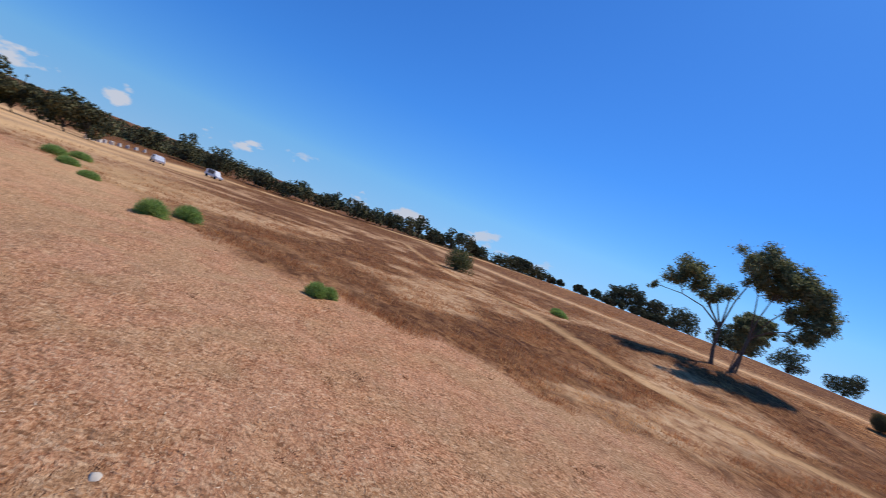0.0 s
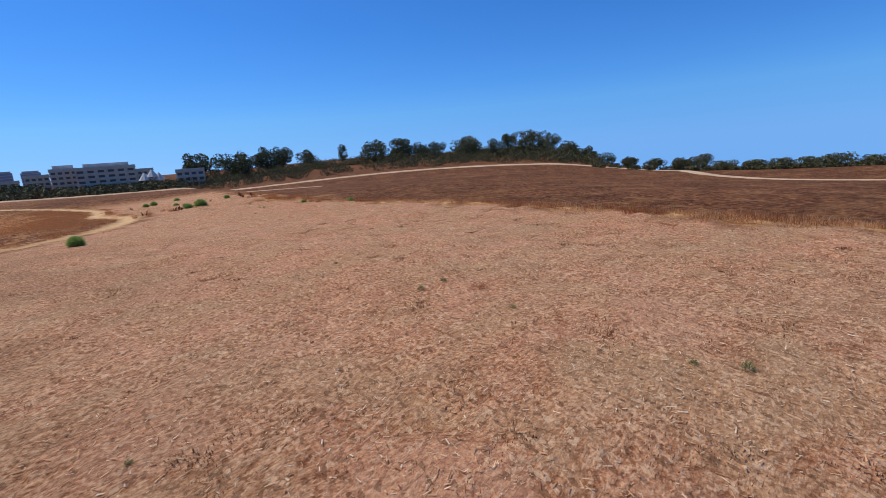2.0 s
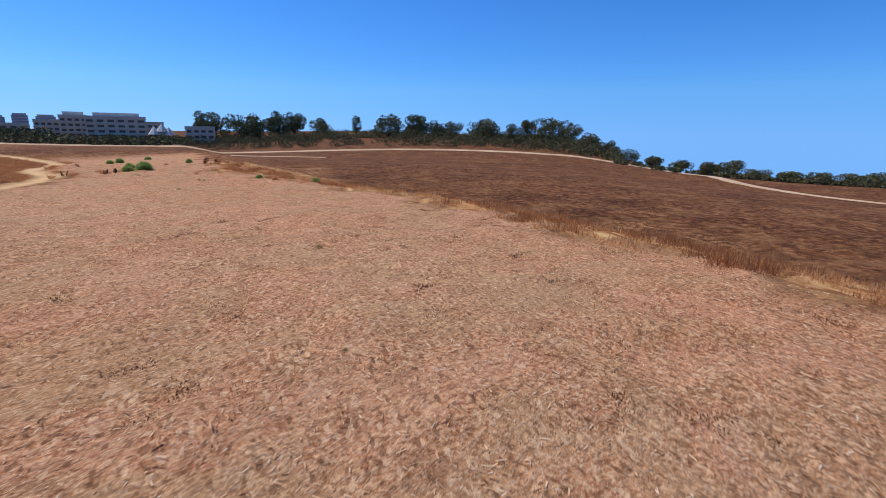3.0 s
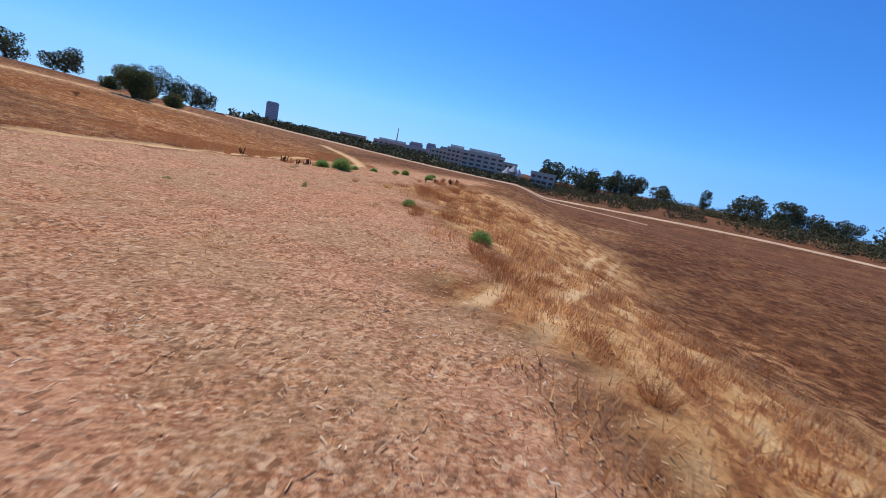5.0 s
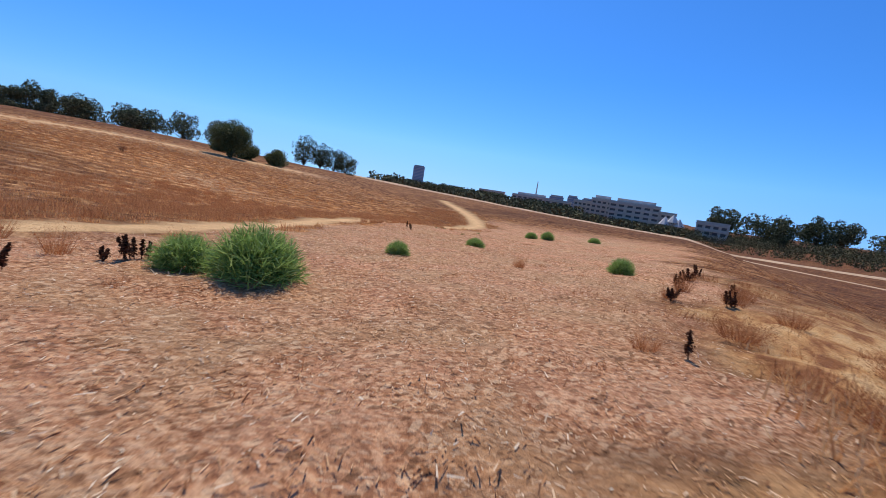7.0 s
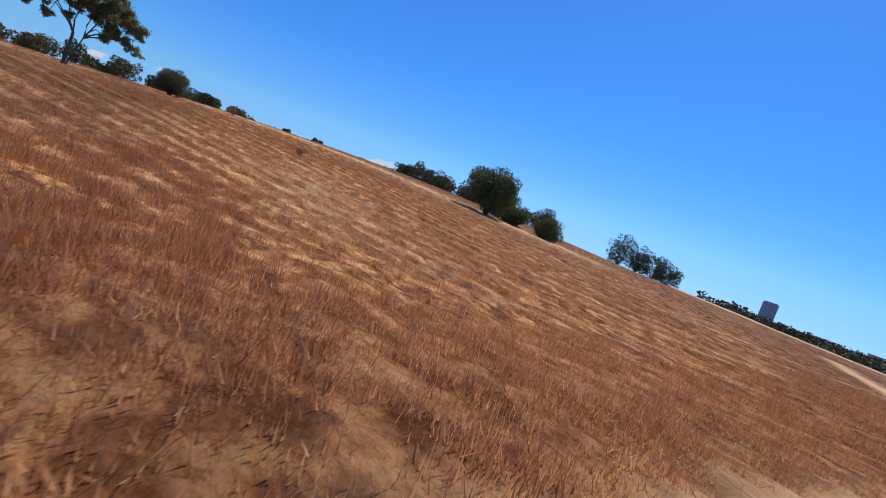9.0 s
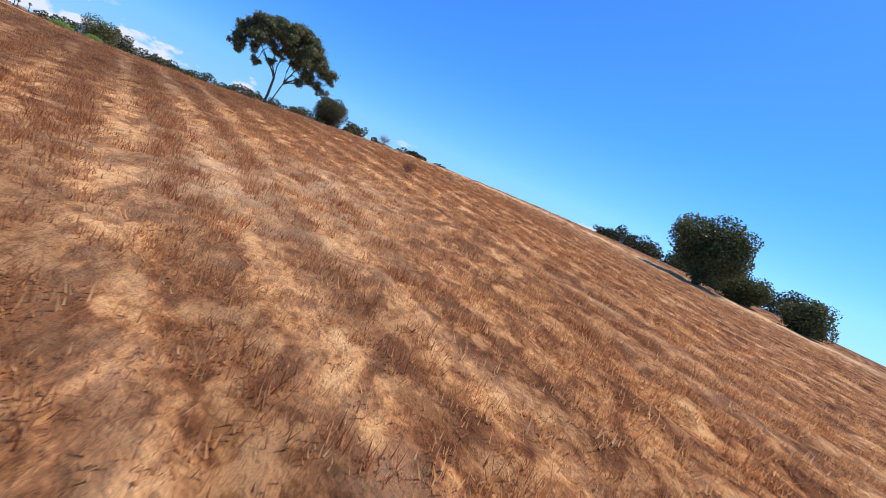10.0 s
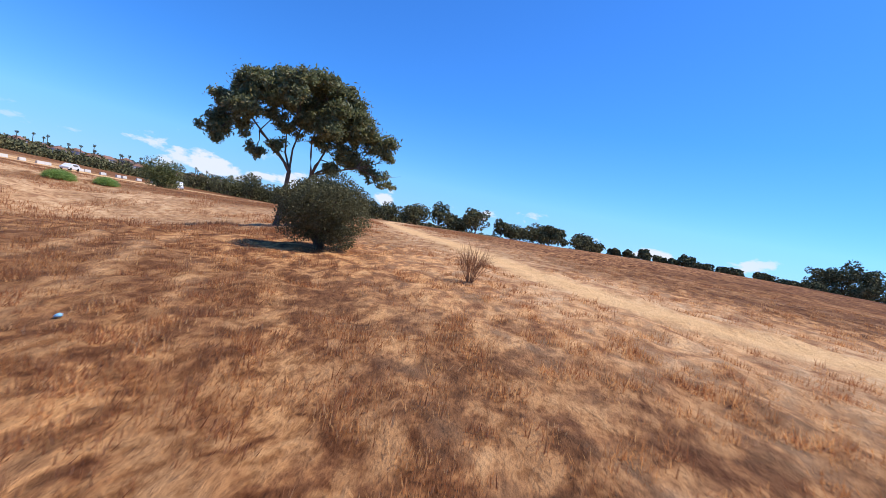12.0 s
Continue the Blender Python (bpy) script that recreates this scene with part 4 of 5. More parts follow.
for i, (az, d, h, w, kind) in enumerate(SKYLINE):
    x, y = polar(az, d)
    tree("skyline_tree", x, y, h * (1.08 if kind else 1.15), w * (1.2 if kind else 1.0), 200 + i, FAR_LEAF, DARK_BARK, 3300 if kind else 4600, 0.034 * w, "dark green tree on the far edge of the field" if kind else "open-crowned gum on the far skyline",
         group="trees on the skyline", trunk_share=(0.14, 0.08, 0.0)[kind], clusters=(28, 22, 30)[kind], flat=0.9, tw=0.018)
rng_w = np.random.default_rng(17)
for i, y in enumerate(np.arange(-75, 128, 3.4)):
    h = 7.6 if y < -38 else 6.6 if y < 20 else 5.6 if y < 66 else 3.4
    tree("windbreak_tree", -165 + rng_w.normal(0, 5), y + rng_w.normal(0, 1.3), h * rng_w.choice((0.8, 0.92, 1.05, 1.4), p=(0.3, 0.35, 0.2, 0.15)) * rng_w.uniform(0.88, 1.12), h * rng_w.uniform(0.9, 1.7), 300 + i, FAR_LEAF, DARK_BARK, 1400, 0.36,
         "dark rounded tree in the long row behind the field", group="row of trees behind the field", trunk_share=0.1, clusters=20, flat=0.9, tw=0.02)
for i, az in enumerate(np.arange(120.5, 140, 1.9)):
    x, y = polar(az, 96 + rng_w.normal(0, 4), -4, 4.6)
    tree("lot_tree", x, y, 6.6 * rng_w.uniform(0.75, 1.25), 6.4 * rng_w.uniform(0.8, 1.2), 380 + i, FAR_LEAF, DARK_BARK, 2200, 0.3,
         "dark rounded tree behind the dirt lot", group="trees behind the dirt lot", trunk_share=0.1, clusters=14, flat=0.95, tw=0.02)


def scrub(name, label, seed, n, az0, az1, near, far, w0, w1, leaves, size, mat):
    """Far scrub or woods that nobody could count."""
    rng = np.random.default_rng(seed)
    az = rng.uniform(az0, az1, n)
    d = rng.uniform(0, 1, n)
    d = near(az) + (far(az) - near(az)) * d
    c = np.array([polar(a, r) for a, r in zip(az, d)])
    w = rng.uniform(w0, w1, n)
    V, F = leaf_cloud(rng, np.stack([c[:, 0], c[:, 1], height(c[:, 0], c[:, 1]) + w * 0.26], 1), w * 0.5, leaves, size, 0.72, 0.45, 1.15)
    tagged(piece(name, quick_mesh(name, V, F, mat)), label, "shrubs", kind="stuff")


scrub("hillside_shrubs", "belt of grey-green shrubs and scrub on the far slope", 8, 300, -50, 0, lambda a: np.interp(a, [-50, -40, 0], [184, 216, 242]), lambda a: np.interp(a, [-50, -40, 0], [225, 290, 380]), 0.8, 8.5, 40000, 0.42, SHRUB_LEAF)
scrub("flank_shrubs", "thin belt of shrubs along the road on the eastern flank", 18, 420, -88, -49, lambda a: np.interp(a, [-88, -60, -49], [154, 158, 172]), lambda a: np.interp(a, [-88, -60, -49], [165, 182, 215]), 1.0, 2.8, 16000, 0.45, SHRUB_LEAF)
scrub("ridge_woods", "dark tree canopy along the crest of the far slope", 12, 640, -48, -3, lambda a: np.interp(a, [-48, -40, 0], [225, 285, 370]), lambda a: np.interp(a, [-48, -40, 0], [250, 315, 410]), 3.0, 11.0, 52000, 0.55, FAR_LEAF)
scrub("valley_woods", "band of dark trees and scrub below the offices", 9, 1100, -3, 29, lambda a: 236 + 0 * a, lambda a: 420 + 2 * a, 1.6, 6.5, 30000, 0.85, FAR_LEAF)
scrub("office_woods", "taller dark trees along the low office blocks", 19, 260, 8.5, 29, lambda a: 330 + 0 * a, lambda a: 440 + 4 * a, 5.0, 11.0, 20000, 1.1, FAR_LEAF)
scrub("distant_woods", "low dark woods along the horizon", 10, 900, 62, 165, lambda a: 330 + 0 * a, lambda a: 520 + 0 * a, 3.5, 8.0, 30000, 1.2, FAR_LEAF)

scrub("belt_woods", "dark belt of trees behind the dirt lot", 14, 520, 110, 141, lambda a: 196 + 0 * a, lambda a: 240 + 0 * a, 3.0, 7.5, 26000, 0.62, FAR_LEAF)


# ---------------------------------------------------------------- buildings
def office(x, y, spin, length, depth, storeys, mat, label, floor_h=3.6, pen=True):
    root = tagged(new("office_building"), label, "building", "offices beyond the field")
    z = ground_z(x, y) - 1.0
    root.location, root.rotation_euler = (x, y, z), (0, 0, radians(spin))
    hgt = storeys * floor_h + 1.5
    part("wall", box_bm(-length / 2, length / 2, 0, depth, 0, hgt), mat, root)
    n = max(4, int(length / 5.5))
    wm = None
    for s in range(storeys):
        zz = 1.4 + s * floor_h
        part("ledge", box_bm(-length / 2 - 0.4, length / 2 + 0.4, -0.9, 0.1, zz + 2.3, zz + 3.2), mat, root)
        for k in range(n):
            if wm is None:
                wm = bpy.data.meshes.new("window")
                bm = box_bm(-length / n * 0.31, length / n * 0.31, -0.12, 0.05, 0.3, 1.9)
                bm.to_mesh(wm)
                bm.free()
                wm.materials.append(GLASS_DARK)
            o = piece("window", wm, root)
            o.location = (-length / 2 + (k + 0.5) * length / n, 0, zz)
    if pen:
        part("penthouse", box_bm(-length * 0.36, length * 0.4, depth * 0.2, depth * 0.8, hgt, hgt + 3), WHITE_WALL, root, "pale rooftop plant room")
    part("parapet", box_bm(-length / 2 - 0.3, length / 2 + 0.3, -0.3, depth + 0.3, hgt, hgt + 0.7), mat, root)
    return root


for az, d, spin, length, storeys, pen, label in (
        (3.6, 420, 4, 36, 4, True, "four-storey concrete office block with window bands"),
        (0.6, 425, 2, 14, 3, False, "concrete office wing with deep window bays"),
        (6.9, 440, 8, 16, 4, True, "concrete office block with a white plant room"),
        (8.9, 450, 8, 14, 3, False, "grey concrete office block behind trees"),
        (11.6, 480, 12, 24, 2, False, "low grey office block behind trees"),
        (15.0, 560, 14, 40, 2, True, "pale distant office block"),
        (19.6, 600, 16, 30, 2, False, "long pale distant office block"),
        (-3.7, 365, -6, 17, 3, False, "small grey three-storey building among trees")):
    bx, by = polar(az, d)
    office(bx, by, spin, length, 18, storeys, CONCRETE, label, pen=pen)


def tower(x, y, w, h, label):
    root = tagged(new("tower_block"), label, "building")
    root.location = (x, y, ground_z(x, y) - 6)
    root.rotation_euler = (0, 0, math.atan2(y, x) - math.pi / 2)
    part("wall", box_bm(-w / 2, w / 2, -w / 2, w / 2, 0, h), TOWER_GLASS, root)
    for s in range(int(h / 4)):
        part("ledge", box_bm(-w / 2 - 0.3, w / 2 + 0.3, -w / 2 - 0.3, w / 2 + 0.3, 4 * s + 3.2, 4 * s + 3.9), CONCRETE, root)
    part("roof", box_bm(-w * 0.42, w * 0.42, -w * 0.42, w * 0.42, h, h + 2.5), CONCRETE, root)


tx_, ty_ = polar(29.9, 1330)
tower(tx_, ty_, 30, 58, "blue-grey glass tower block on the horizon")

for az, d, w, h in ((9.4, 900, 22, 25), (11.2, 930, 18, 27), (13.0, 950, 26, 24)):
    fx, fy = polar(az, d)
    tower(fx, fy, w, h, "hazy grey tower block far behind the offices")
mx_, my_ = polar(14.6, 600)
mast = tagged(new("mast"), "thin pale communications mast on an office roof", "mast")
mast.location = (mx_, my_, ground_z(mx_, my_))
V, F = tubes([[(0, 0, 0, 0.9), (0, 0, 14, 0.8), (0, 0, 26, 0.45)]], 8)
piece("pole", quick_mesh("pole", V, F, WHITE_WALL, True), mast)
tx2, ty2 = polar(0.0, 405)
tent = tagged(new("white_tent"), "white peaked canopy in front of the offices", "tent")
tent.location = (tx2, ty2, ground_z(tx2, ty2))
for k, (ox, hh) in enumerate(((-3.5, 9.0), (1.5, 11.0), (5.5, 8.5))):
    bm = bmesh.new()
    bmesh.ops.create_cone(bm, cap_ends=False, segments=8, radius1=4.2, radius2=0.25, depth=5.5, matrix=Matrix.Translation((ox, 0, hh - 2.7)))
    part("canopy", bm, WHITE_WALL, tent, smooth=False)
V, F = tubes([[(ox, 0, 0, 0.15), (ox, 0, hh - 0.2, 0.12)] for ox, hh in ((-3.5, 9.0), (1.5, 11.0), (5.5, 8.5))], 6)
piece("pole", quick_mesh("pole", V, F, CONCRETE), tent)

CAR_WHITE = plain_material("white_car_paint", (0.72, 0.72, 0.72), (0.8, 0.8, 0.8), 2, 0.3, 0.5)
TYRE = plain_material("tyre_rubber", (0.02, 0.02, 0.02), (0.035, 0.035, 0.035), 20, 0.9, 0.2)


def car(x, y, spin, paint, label, van=False):
    root = tagged(new("van" if van else "car"), label, "van" if van else "car", "parked vehicles")
    root.location, root.rotation_euler = (x, y, ground_z(x, y)), (0, 0, radians(spin))
    h = 1.95 if van else 1.45
    prof = [(-2.3, 0.35), (2.3, 0.35), (2.35, 0.75), (1.45, 0.95), (0.75, h), (-1.5, h), (-2.25, 0.95 if not van else h - 0.2)]
    bm = bmesh.new()
    a = [bm.verts.new((px, -0.88 + (0.12 if pz > 1.0 else 0), pz)) for px, pz in prof]
    b = [bm.verts.new((px, 0.88 - (0.12 if pz > 1.0 else 0), pz)) for px, pz in prof]
    bm.faces.new(a)
    bm.faces.new(b[::-1])
    for k in range(len(prof)):
        q = (k + 1) % len(prof)
        bm.faces.new((a[q], a[k], b[k], b[q]))
    bmesh.ops.recalc_face_normals(bm, faces=bm.faces)
    bmesh.ops.bevel(bm, geom=list(bm.edges), offset=0.06, segments=2, affect="EDGES")
    part("body", bm, paint, root, smooth=False)
    for sy in (-0.83, 0.83):
        part("side_window", box_bm(-1.35, 0.75, sy - 0.02, sy + 0.02, 1.0, h - 0.12, 0.01), GLASS_DARK, root)
        for px in (-1.45, 1.45):
            bm = bmesh.new()
            bmesh.ops.create_cone(bm, cap_ends=True, segments=18, radius1=0.33, radius2=0.33, depth=0.22, matrix=Matrix.Translation((px, sy, 0.33)) @ Matrix.Rotation(radians(90), 4, "X"))
            part("wheel", bm, TYRE, root)


car(-99.1, -38.9, 35, CAR_WHITE, "white estate car parked on the far dirt lot")
car(-123.5, -37, 60, CAR_WHITE, "white van parked on the far dirt lot", van=True)


def barrier(x, y, spin):
    bm = box_bm(-0.9, 0.9, -0.3, 0.3, 0, 0.7, 0.05)
    for v in bm.verts:
        if v.co.z > 0.4:
            v.co.y *= 0.55
    o = part("road_barrier", bm, WHITE_WALL)
    o.location, o.rotation_euler = (x, y, ground_z(x, y) - 0.02), (0, 0, radians(spin))
    tagged(o, "white concrete barrier beside the far dirt road", "barrier", "barriers along the dirt road")


for k in range(13):
    bx, by = polar(155.5 - 1.0 * k - (k % 3) * 0.25, 132 + 2.6 * k, -36.7, 72.8)
    barrier(bx, by, 20 + 6 * math.sin(k * 1.7))

ROOF = plain_material("roof_tile", (0.20, 0.10, 0.07), (0.34, 0.19, 0.13), 1.5, 0.85, 0.2)


def house(x, y, spin, w, d, h, label):
    root = tagged(new("house"), label, "house", "houses on the horizon")
    root.location, root.rotation_euler = (x, y, ground_z(x, y) - 0.5), (0, 0, radians(spin))
    part("wall", box_bm(-w / 2, w / 2, -d / 2, d / 2, 0, h), WHITE_WALL, root)
    bm = bmesh.new()
    v = [bm.verts.new(p) for p in ((-w / 2 - 0.5, -d / 2 - 0.5, h - 0.05), (w / 2 + 0.5, -d / 2 - 0.5, h - 0.05), (w / 2 + 0.5, d / 2 + 0.5, h - 0.05), (-w / 2 - 0.5, d / 2 + 0.5, h - 0.05), (-w * 0.3, 0, h + 2.2), (w * 0.3, 0, h + 2.2))]
    for f in ((0, 1, 5, 4), (2, 3, 4, 5), (1, 2, 5), (3, 0, 4), (3, 2, 1, 0)):
        bm.faces.new([v[q] for q in f])
    part("roof", bm, ROOF, root, "brown hipped tile roof")
    for k in range(3):
        part("window", box_bm(-w * 0.38 + k * w * 0.28, -w * 0.38 + k * w * 0.28 + w * 0.16, d / 2 - 0.05, d / 2 + 0.06, h * 0.35, h * 0.75), GLASS_DARK, root)


def palm(x, y, h, seed):
    rng = np.random.default_rng(seed)
    root = tagged(new("palm_tree"), "slim tall fan palm on the horizon", "palm", "palms on the horizon")
    root.location = (x, y, ground_z(x, y) - 0.2)
    V, F = tubes([[(0, 0, 0, 0.3), (0.2, 0.1, h * 0.5, 0.24), (0.3, 0.1, h, 0.2)]], 6)
    piece("trunk", quick_mesh("trunk", V, F, DARK_BARK, True), root)
    V, F = leaf_cloud(rng, [(0.3, 0.1, h + 0.2)], [1.2], 90, 0.28, 0.8, 0.2, 2.6)
    piece("crown", quick_mesh("crown", V, F, FAR_LEAF), root)


rng_h = np.random.default_rng(77)
for k in range(14):
    hx, hy = polar(137 + 1.35 * k + rng_h.normal(0, 0.3), 430 + rng_h.uniform(-30, 60), -36.7, 72.8)
    house(hx, hy, rng_h.uniform(0, 90), rng_h.uniform(8, 12), 7, rng_h.uniform(2.6, 4.0), "pale house with a brown roof among far trees")
for k in range(22):
    hx, hy = polar(136 + 0.9 * k + rng_h.normal(0, 0.4), 400 + rng_h.uniform(-20, 40), -36.7, 72.8)
    palm(hx, hy, rng_h.uniform(7.5, 11), 800 + k)


# ---------------------------------------------------------------- weeds
def dry_weed(x, y, w, h, seed, mat, label, n=60, group="dry weeds", name="dry_weed", thick=0.006):
    """A clump of thin upright dead stalks with ragged seed heads."""
    rng = np.random.default_rng(seed)
    root = tagged(new(name), label, "weed", group)
    root.location = (x, y, ground_z(x, y) - 0.01)
    a, r = rng.random(n) * 2 * math.pi, np.sqrt(rng.random(n))
    b = np.stack([0.25 * w * r * np.cos(a), 0.25 * w * r * np.sin(a), 0 * a], 1)
    t = np.stack([0.55 * w * r * np.cos(a), 0.55 * w * r * np.sin(a), h * rng.uniform(0.3, 1.0, n)], 1) + rng.normal(0, 0.05 * w, (n, 3)) * (1, 1, 0)
    s = np.cross(t - b, rng.normal(size=(n, 3)))
    s *= thick / np.linalg.norm(s, axis=1, keepdims=True)
    V = np.stack([b - s, b + s, t], 1).reshape(-1, 3)
    tagged(piece("stalk_clump", quick_mesh("stalk_clump", V, np.arange(len(V)).reshape(-1, 3), mat), root), kind="stuff")
    m = 16 if w > 0.8 else 7
    k = rng.uniform(0.15, 1.0, (n, m, 1))
    p = (b[:, None] + (t - b)[:, None] * k + rng.normal(0, 0.03 * h + 0.012, (n, m, 3))).reshape(-1, 3)
    u = rng.normal(size=p.shape) * (0.008, 0.008, 0.016) * (0.45 + h)
    v = rng.normal(size=p.shape) * 0.007 * (0.45 + h)
    V = np.stack([p, p + u, p + v], 1).reshape(-1, 3)
    V[:, 2] = np.maximum(V[:, 2], 0)
    tagged(piece("seed_head", quick_mesh("seed_head", V, np.arange(len(V)).reshape(-1, 3), mat), root), kind="stuff")


RUST = "rust-brown dead weed clump beside the trail"
for i, (x, y, w, h) in enumerate([
        (-1.4, 54.6, 0.9, 0.5), (0.0, 54.9, 0.7, 0.45), (0.9, 55.5, 0.6, 0.5), (1.0, 56.5, 0.7, 0.45), (2.9, 55.2, 0.7, 0.5), (2.5, 56.6, 0.6, 0.5), (3.4, 57.4, 0.45, 0.35), (2.0, 58.5, 0.6, 0.4),
        (10.1, 63.0, 0.7, 0.4), (9.1, 62.3, 0.45, 0.35), (9.4, 66.2, 0.6, 0.4), (10.8, 62.2, 0.8, 0.4), (10.4, 64.4, 0.7, 0.4), (9.0, 58.4, 0.4, 0.3), (6.2, 63.2, 0.4, 0.4),
        (-2.9, 69.72, 0.5, 0.34), (-2.6, 69.86, 0.36, 0.22), (-2.72, 70.02, 0.3, 0.26), (-2.5, 70.06, 0.3, 0.18), (-2.62, 70.22, 0.34, 0.3), (-2.5, 70.36, 0.22, 0.14), (-2.6, 70.56, 0.14, 0.2), (-2.75, 70.86, 0.34, 0.18), (-2.5, 71.0, 0.3, 0.14), (-2.7, 71.12, 0.2, 0.2), (-2.65, 71.45, 0.32, 0.17), (-2.8, 72.05, 0.5, 0.22), (-2.6, 72.3, 0.3, 0.13), (-2.85, 72.65, 0.34, 0.24), (-3.0, 73.4, 0.6, 0.2), (-2.75, 73.9, 0.3, 0.12), (-3.2, 74.9, 0.7, 0.28), (-3.3, 75.3, 0.6, 0.3), (-3.9, 77.4, 0.5, 0.35), (-3.6, 78.3, 0.5, 0.3),
        (10.9, 58.1, 1.6, 0.5), (10.2, 54.3, 1.3, 0.5), (10.9, 53.2, 1.0, 0.45), (12.1, 55.6, 1.7, 0.5), (11.5, 52.3, 1.2, 0.5), (13.4, 54.2, 1.4, 0.45), (13.0, 57.6, 1.5, 0.5), (11.6, 60.2, 1.4, 0.45), (14.6, 56.5, 1.5, 0.45), (9.9, 60.0, 1.0, 0.4), (3.8, 57.9, 0.3, 0.4), (4.3, 58.0, 0.3, 0.35), (9.3, 63.6, 0.5, 0.5), (10.2, 63.8, 0.6, 0.5),
        (-3.4, 77.5, 0.7, 0.4), (-3.6, 79.8, 0.8, 0.4), (-2.9, 84.0, 0.7, 0.35), (15.7, 39.3, 0.8, 0.45), (16.2, 38.2, 0.7, 0.4), (11.7, 47.1, 0.6, 0.3), (11.9, 46.0, 0.8, 0.45), (12.6, 47.4, 0.8, 0.5),
        (14.1, 42.8, 0.9, 0.4), (14.3, 42.3, 0.9, 0.4), (14.5, 41.8, 0.9, 0.4), (14.7, 41.3, 0.8, 0.35), (13.9, 43.4, 0.6, 0.35), (10.5, 52.6, 0.9, 0.5), (10.7, 52.0, 0.9, 0.45), (10.6, 53.4, 1.0, 0.5), (10.9, 51.4, 0.8, 0.4), (9.4, 50.9, 0.5, 0.14), (12.9, 52.2, 0.8, 0.5), (12.2, 50.4, 0.9, 0.5), (11.6, 53.5, 0.9, 0.5), (13.6, 49.6, 0.7, 0.4), (8.0, 51.6, 0.4, 0.2), (6.4, 18.2, 0.5, 0.15)]):
    dry_weed(x, y, w * 0.85, h * 0.8, 500 + i, SLOPE_WEED if x > 9 else RUST_WEED, RUST, n=int(80 + 120 * w), thick=0.003)
rng_s = np.random.default_rng(63)
for i in range(46):
    y = rng_s.uniform(26, 62)
    x = edge_x(y) + 0.2 + 8.5 * rng_s.random() ** 1.4
    w = rng_s.uniform(0.45, 1.15)
    dry_weed(x, y, w, rng_s.uniform(0.25, 0.48), 1200 + i, SLOPE_WEED if rng_s.random() < 0.78 else TAN_WEED, "rust-brown dead weed clump on the slope below the stubble", n=int(50 + 60 * w), group="weeds on the slope", thick=0.003)
for i, (x, y, w, h) in enumerate([(6.2, 19.1, 0.2, 0.14), (5.6, 18.9, 0.2, 0.13), (6.1, 16.9, 0.18, 0.12), (6.6, 13.8, 0.22, 0.15), (6.3, 14.2, 0.15, 0.1), (8.2, 47.0, 0.25, 0.2), (8.4, 46.5, 0.25, 0.16), (8.0, 47.4, 0.2, 0.18),
                                  (6.9, 43.1, 0.35, 0.15), (4.8, 52.5, 0.4, 0.18), (4.5, 53.4, 0.35, 0.2), (14.4, 50.1, 0.4, 0.25), (13.4, 52.6, 0.4, 0.25), (-1.8, 75.2, 0.35, 0.15), (-1.3, 73.3, 0.25, 0.15), (-2.3, 80.9, 0.4, 0.2),
                                  (0.6, 72.3, 0.3, 0.15), (-3.9, 78.8, 0.5, 0.35), (2.6, 24.5, 0.2, 0.12), (9.5, 27.4, 0.2, 0.12), (-7.9, 3.6, 0.35, 0.2), (5.2, 22.5, 0.2, 0.1), (1.2, 16.0, 0.15, 0.1), (8.3, 21.9, 0.15, 0.12)]):
    fennel(x, y, w, h * 0.9, 600 + i, 190, "green_weed", "small dull green weed in the straw stubble", "weed", "small green weeds", WEED_LEAF)


DOCK = island_material("dead_dock", [(0.0, (0.060, 0.026, 0.014)), (0.6, (0.12, 0.050, 0.025)), (1.0, (0.21, 0.095, 0.045))], 0.9, 0.1, through_light=0.1)


def dock(x, y, h, stalks, seed):
    """Dead dock: a few stiff dark stalks set with beaded seed clusters."""
    rng = np.random.default_rng(seed)
    root = tagged(new("dead_dock"), "dark brown dead dock with stiff seed stalks", "weed", "dead docks in the stubble")
    root.location = (x, y, ground_z(x, y) - 0.02)
    for k in range(stalks):
        bx, by = rng.normal(0, 0.05, 2)
        tip = np.array((bx + rng.normal(0, 0.22) * h, by + rng.normal(0, 0.22) * h, h * rng.uniform(0.6, 1.0)))
        V, F = tubes([[(bx, by, 0, 0.008), (*(0.5 * tip + (0.5 * bx, 0.5 * by, 0)), 0.006), (*tip, 0.003)]], 5)
        stalk = piece("stalk", quick_mesh("stalk", V, F, DOCK, True), root)
        u = rng.uniform(0.3, 1.0, (110, 1))
        pos = np.array((bx, by, 0)) * (1 - u) + tip * u + rng.normal(0, 0.022, (110, 3)) * (1.25 - u)
        V, F = quads(rng, pos, 0.03 * rng.uniform(0.6, 1.3, 110), 1.3)
        tagged(piece("seed_cluster", quick_mesh("seed_cluster", V, F, DOCK), stalk), kind="stuff")


for i, (x, y, h, n) in enumerate([(9.1, 62.1, 0.4, 3), (9.2, 64.3, 0.45, 4), (9.4, 66.1, 0.5, 5), (9.6, 67.8, 0.5, 5), (10.0, 62.5, 0.45, 4), (10.2, 63.9, 0.4, 4), (9.3, 58.4, 0.45, 1), (2.8, 55.2, 0.55, 4), (2.8, 55.4, 0.5, 3), (3.3, 55.8, 0.4, 3), (3.2, 57.0, 0.5, 4), (3.2, 57.2, 0.45, 3), (0.6, 55.2, 0.75, 3), (-0.7, 69.9, 0.5, 3), (3.2, 56.8, 0.3, 2)]):
    dock(x, y, h * 0.72, n, 1500 + i)


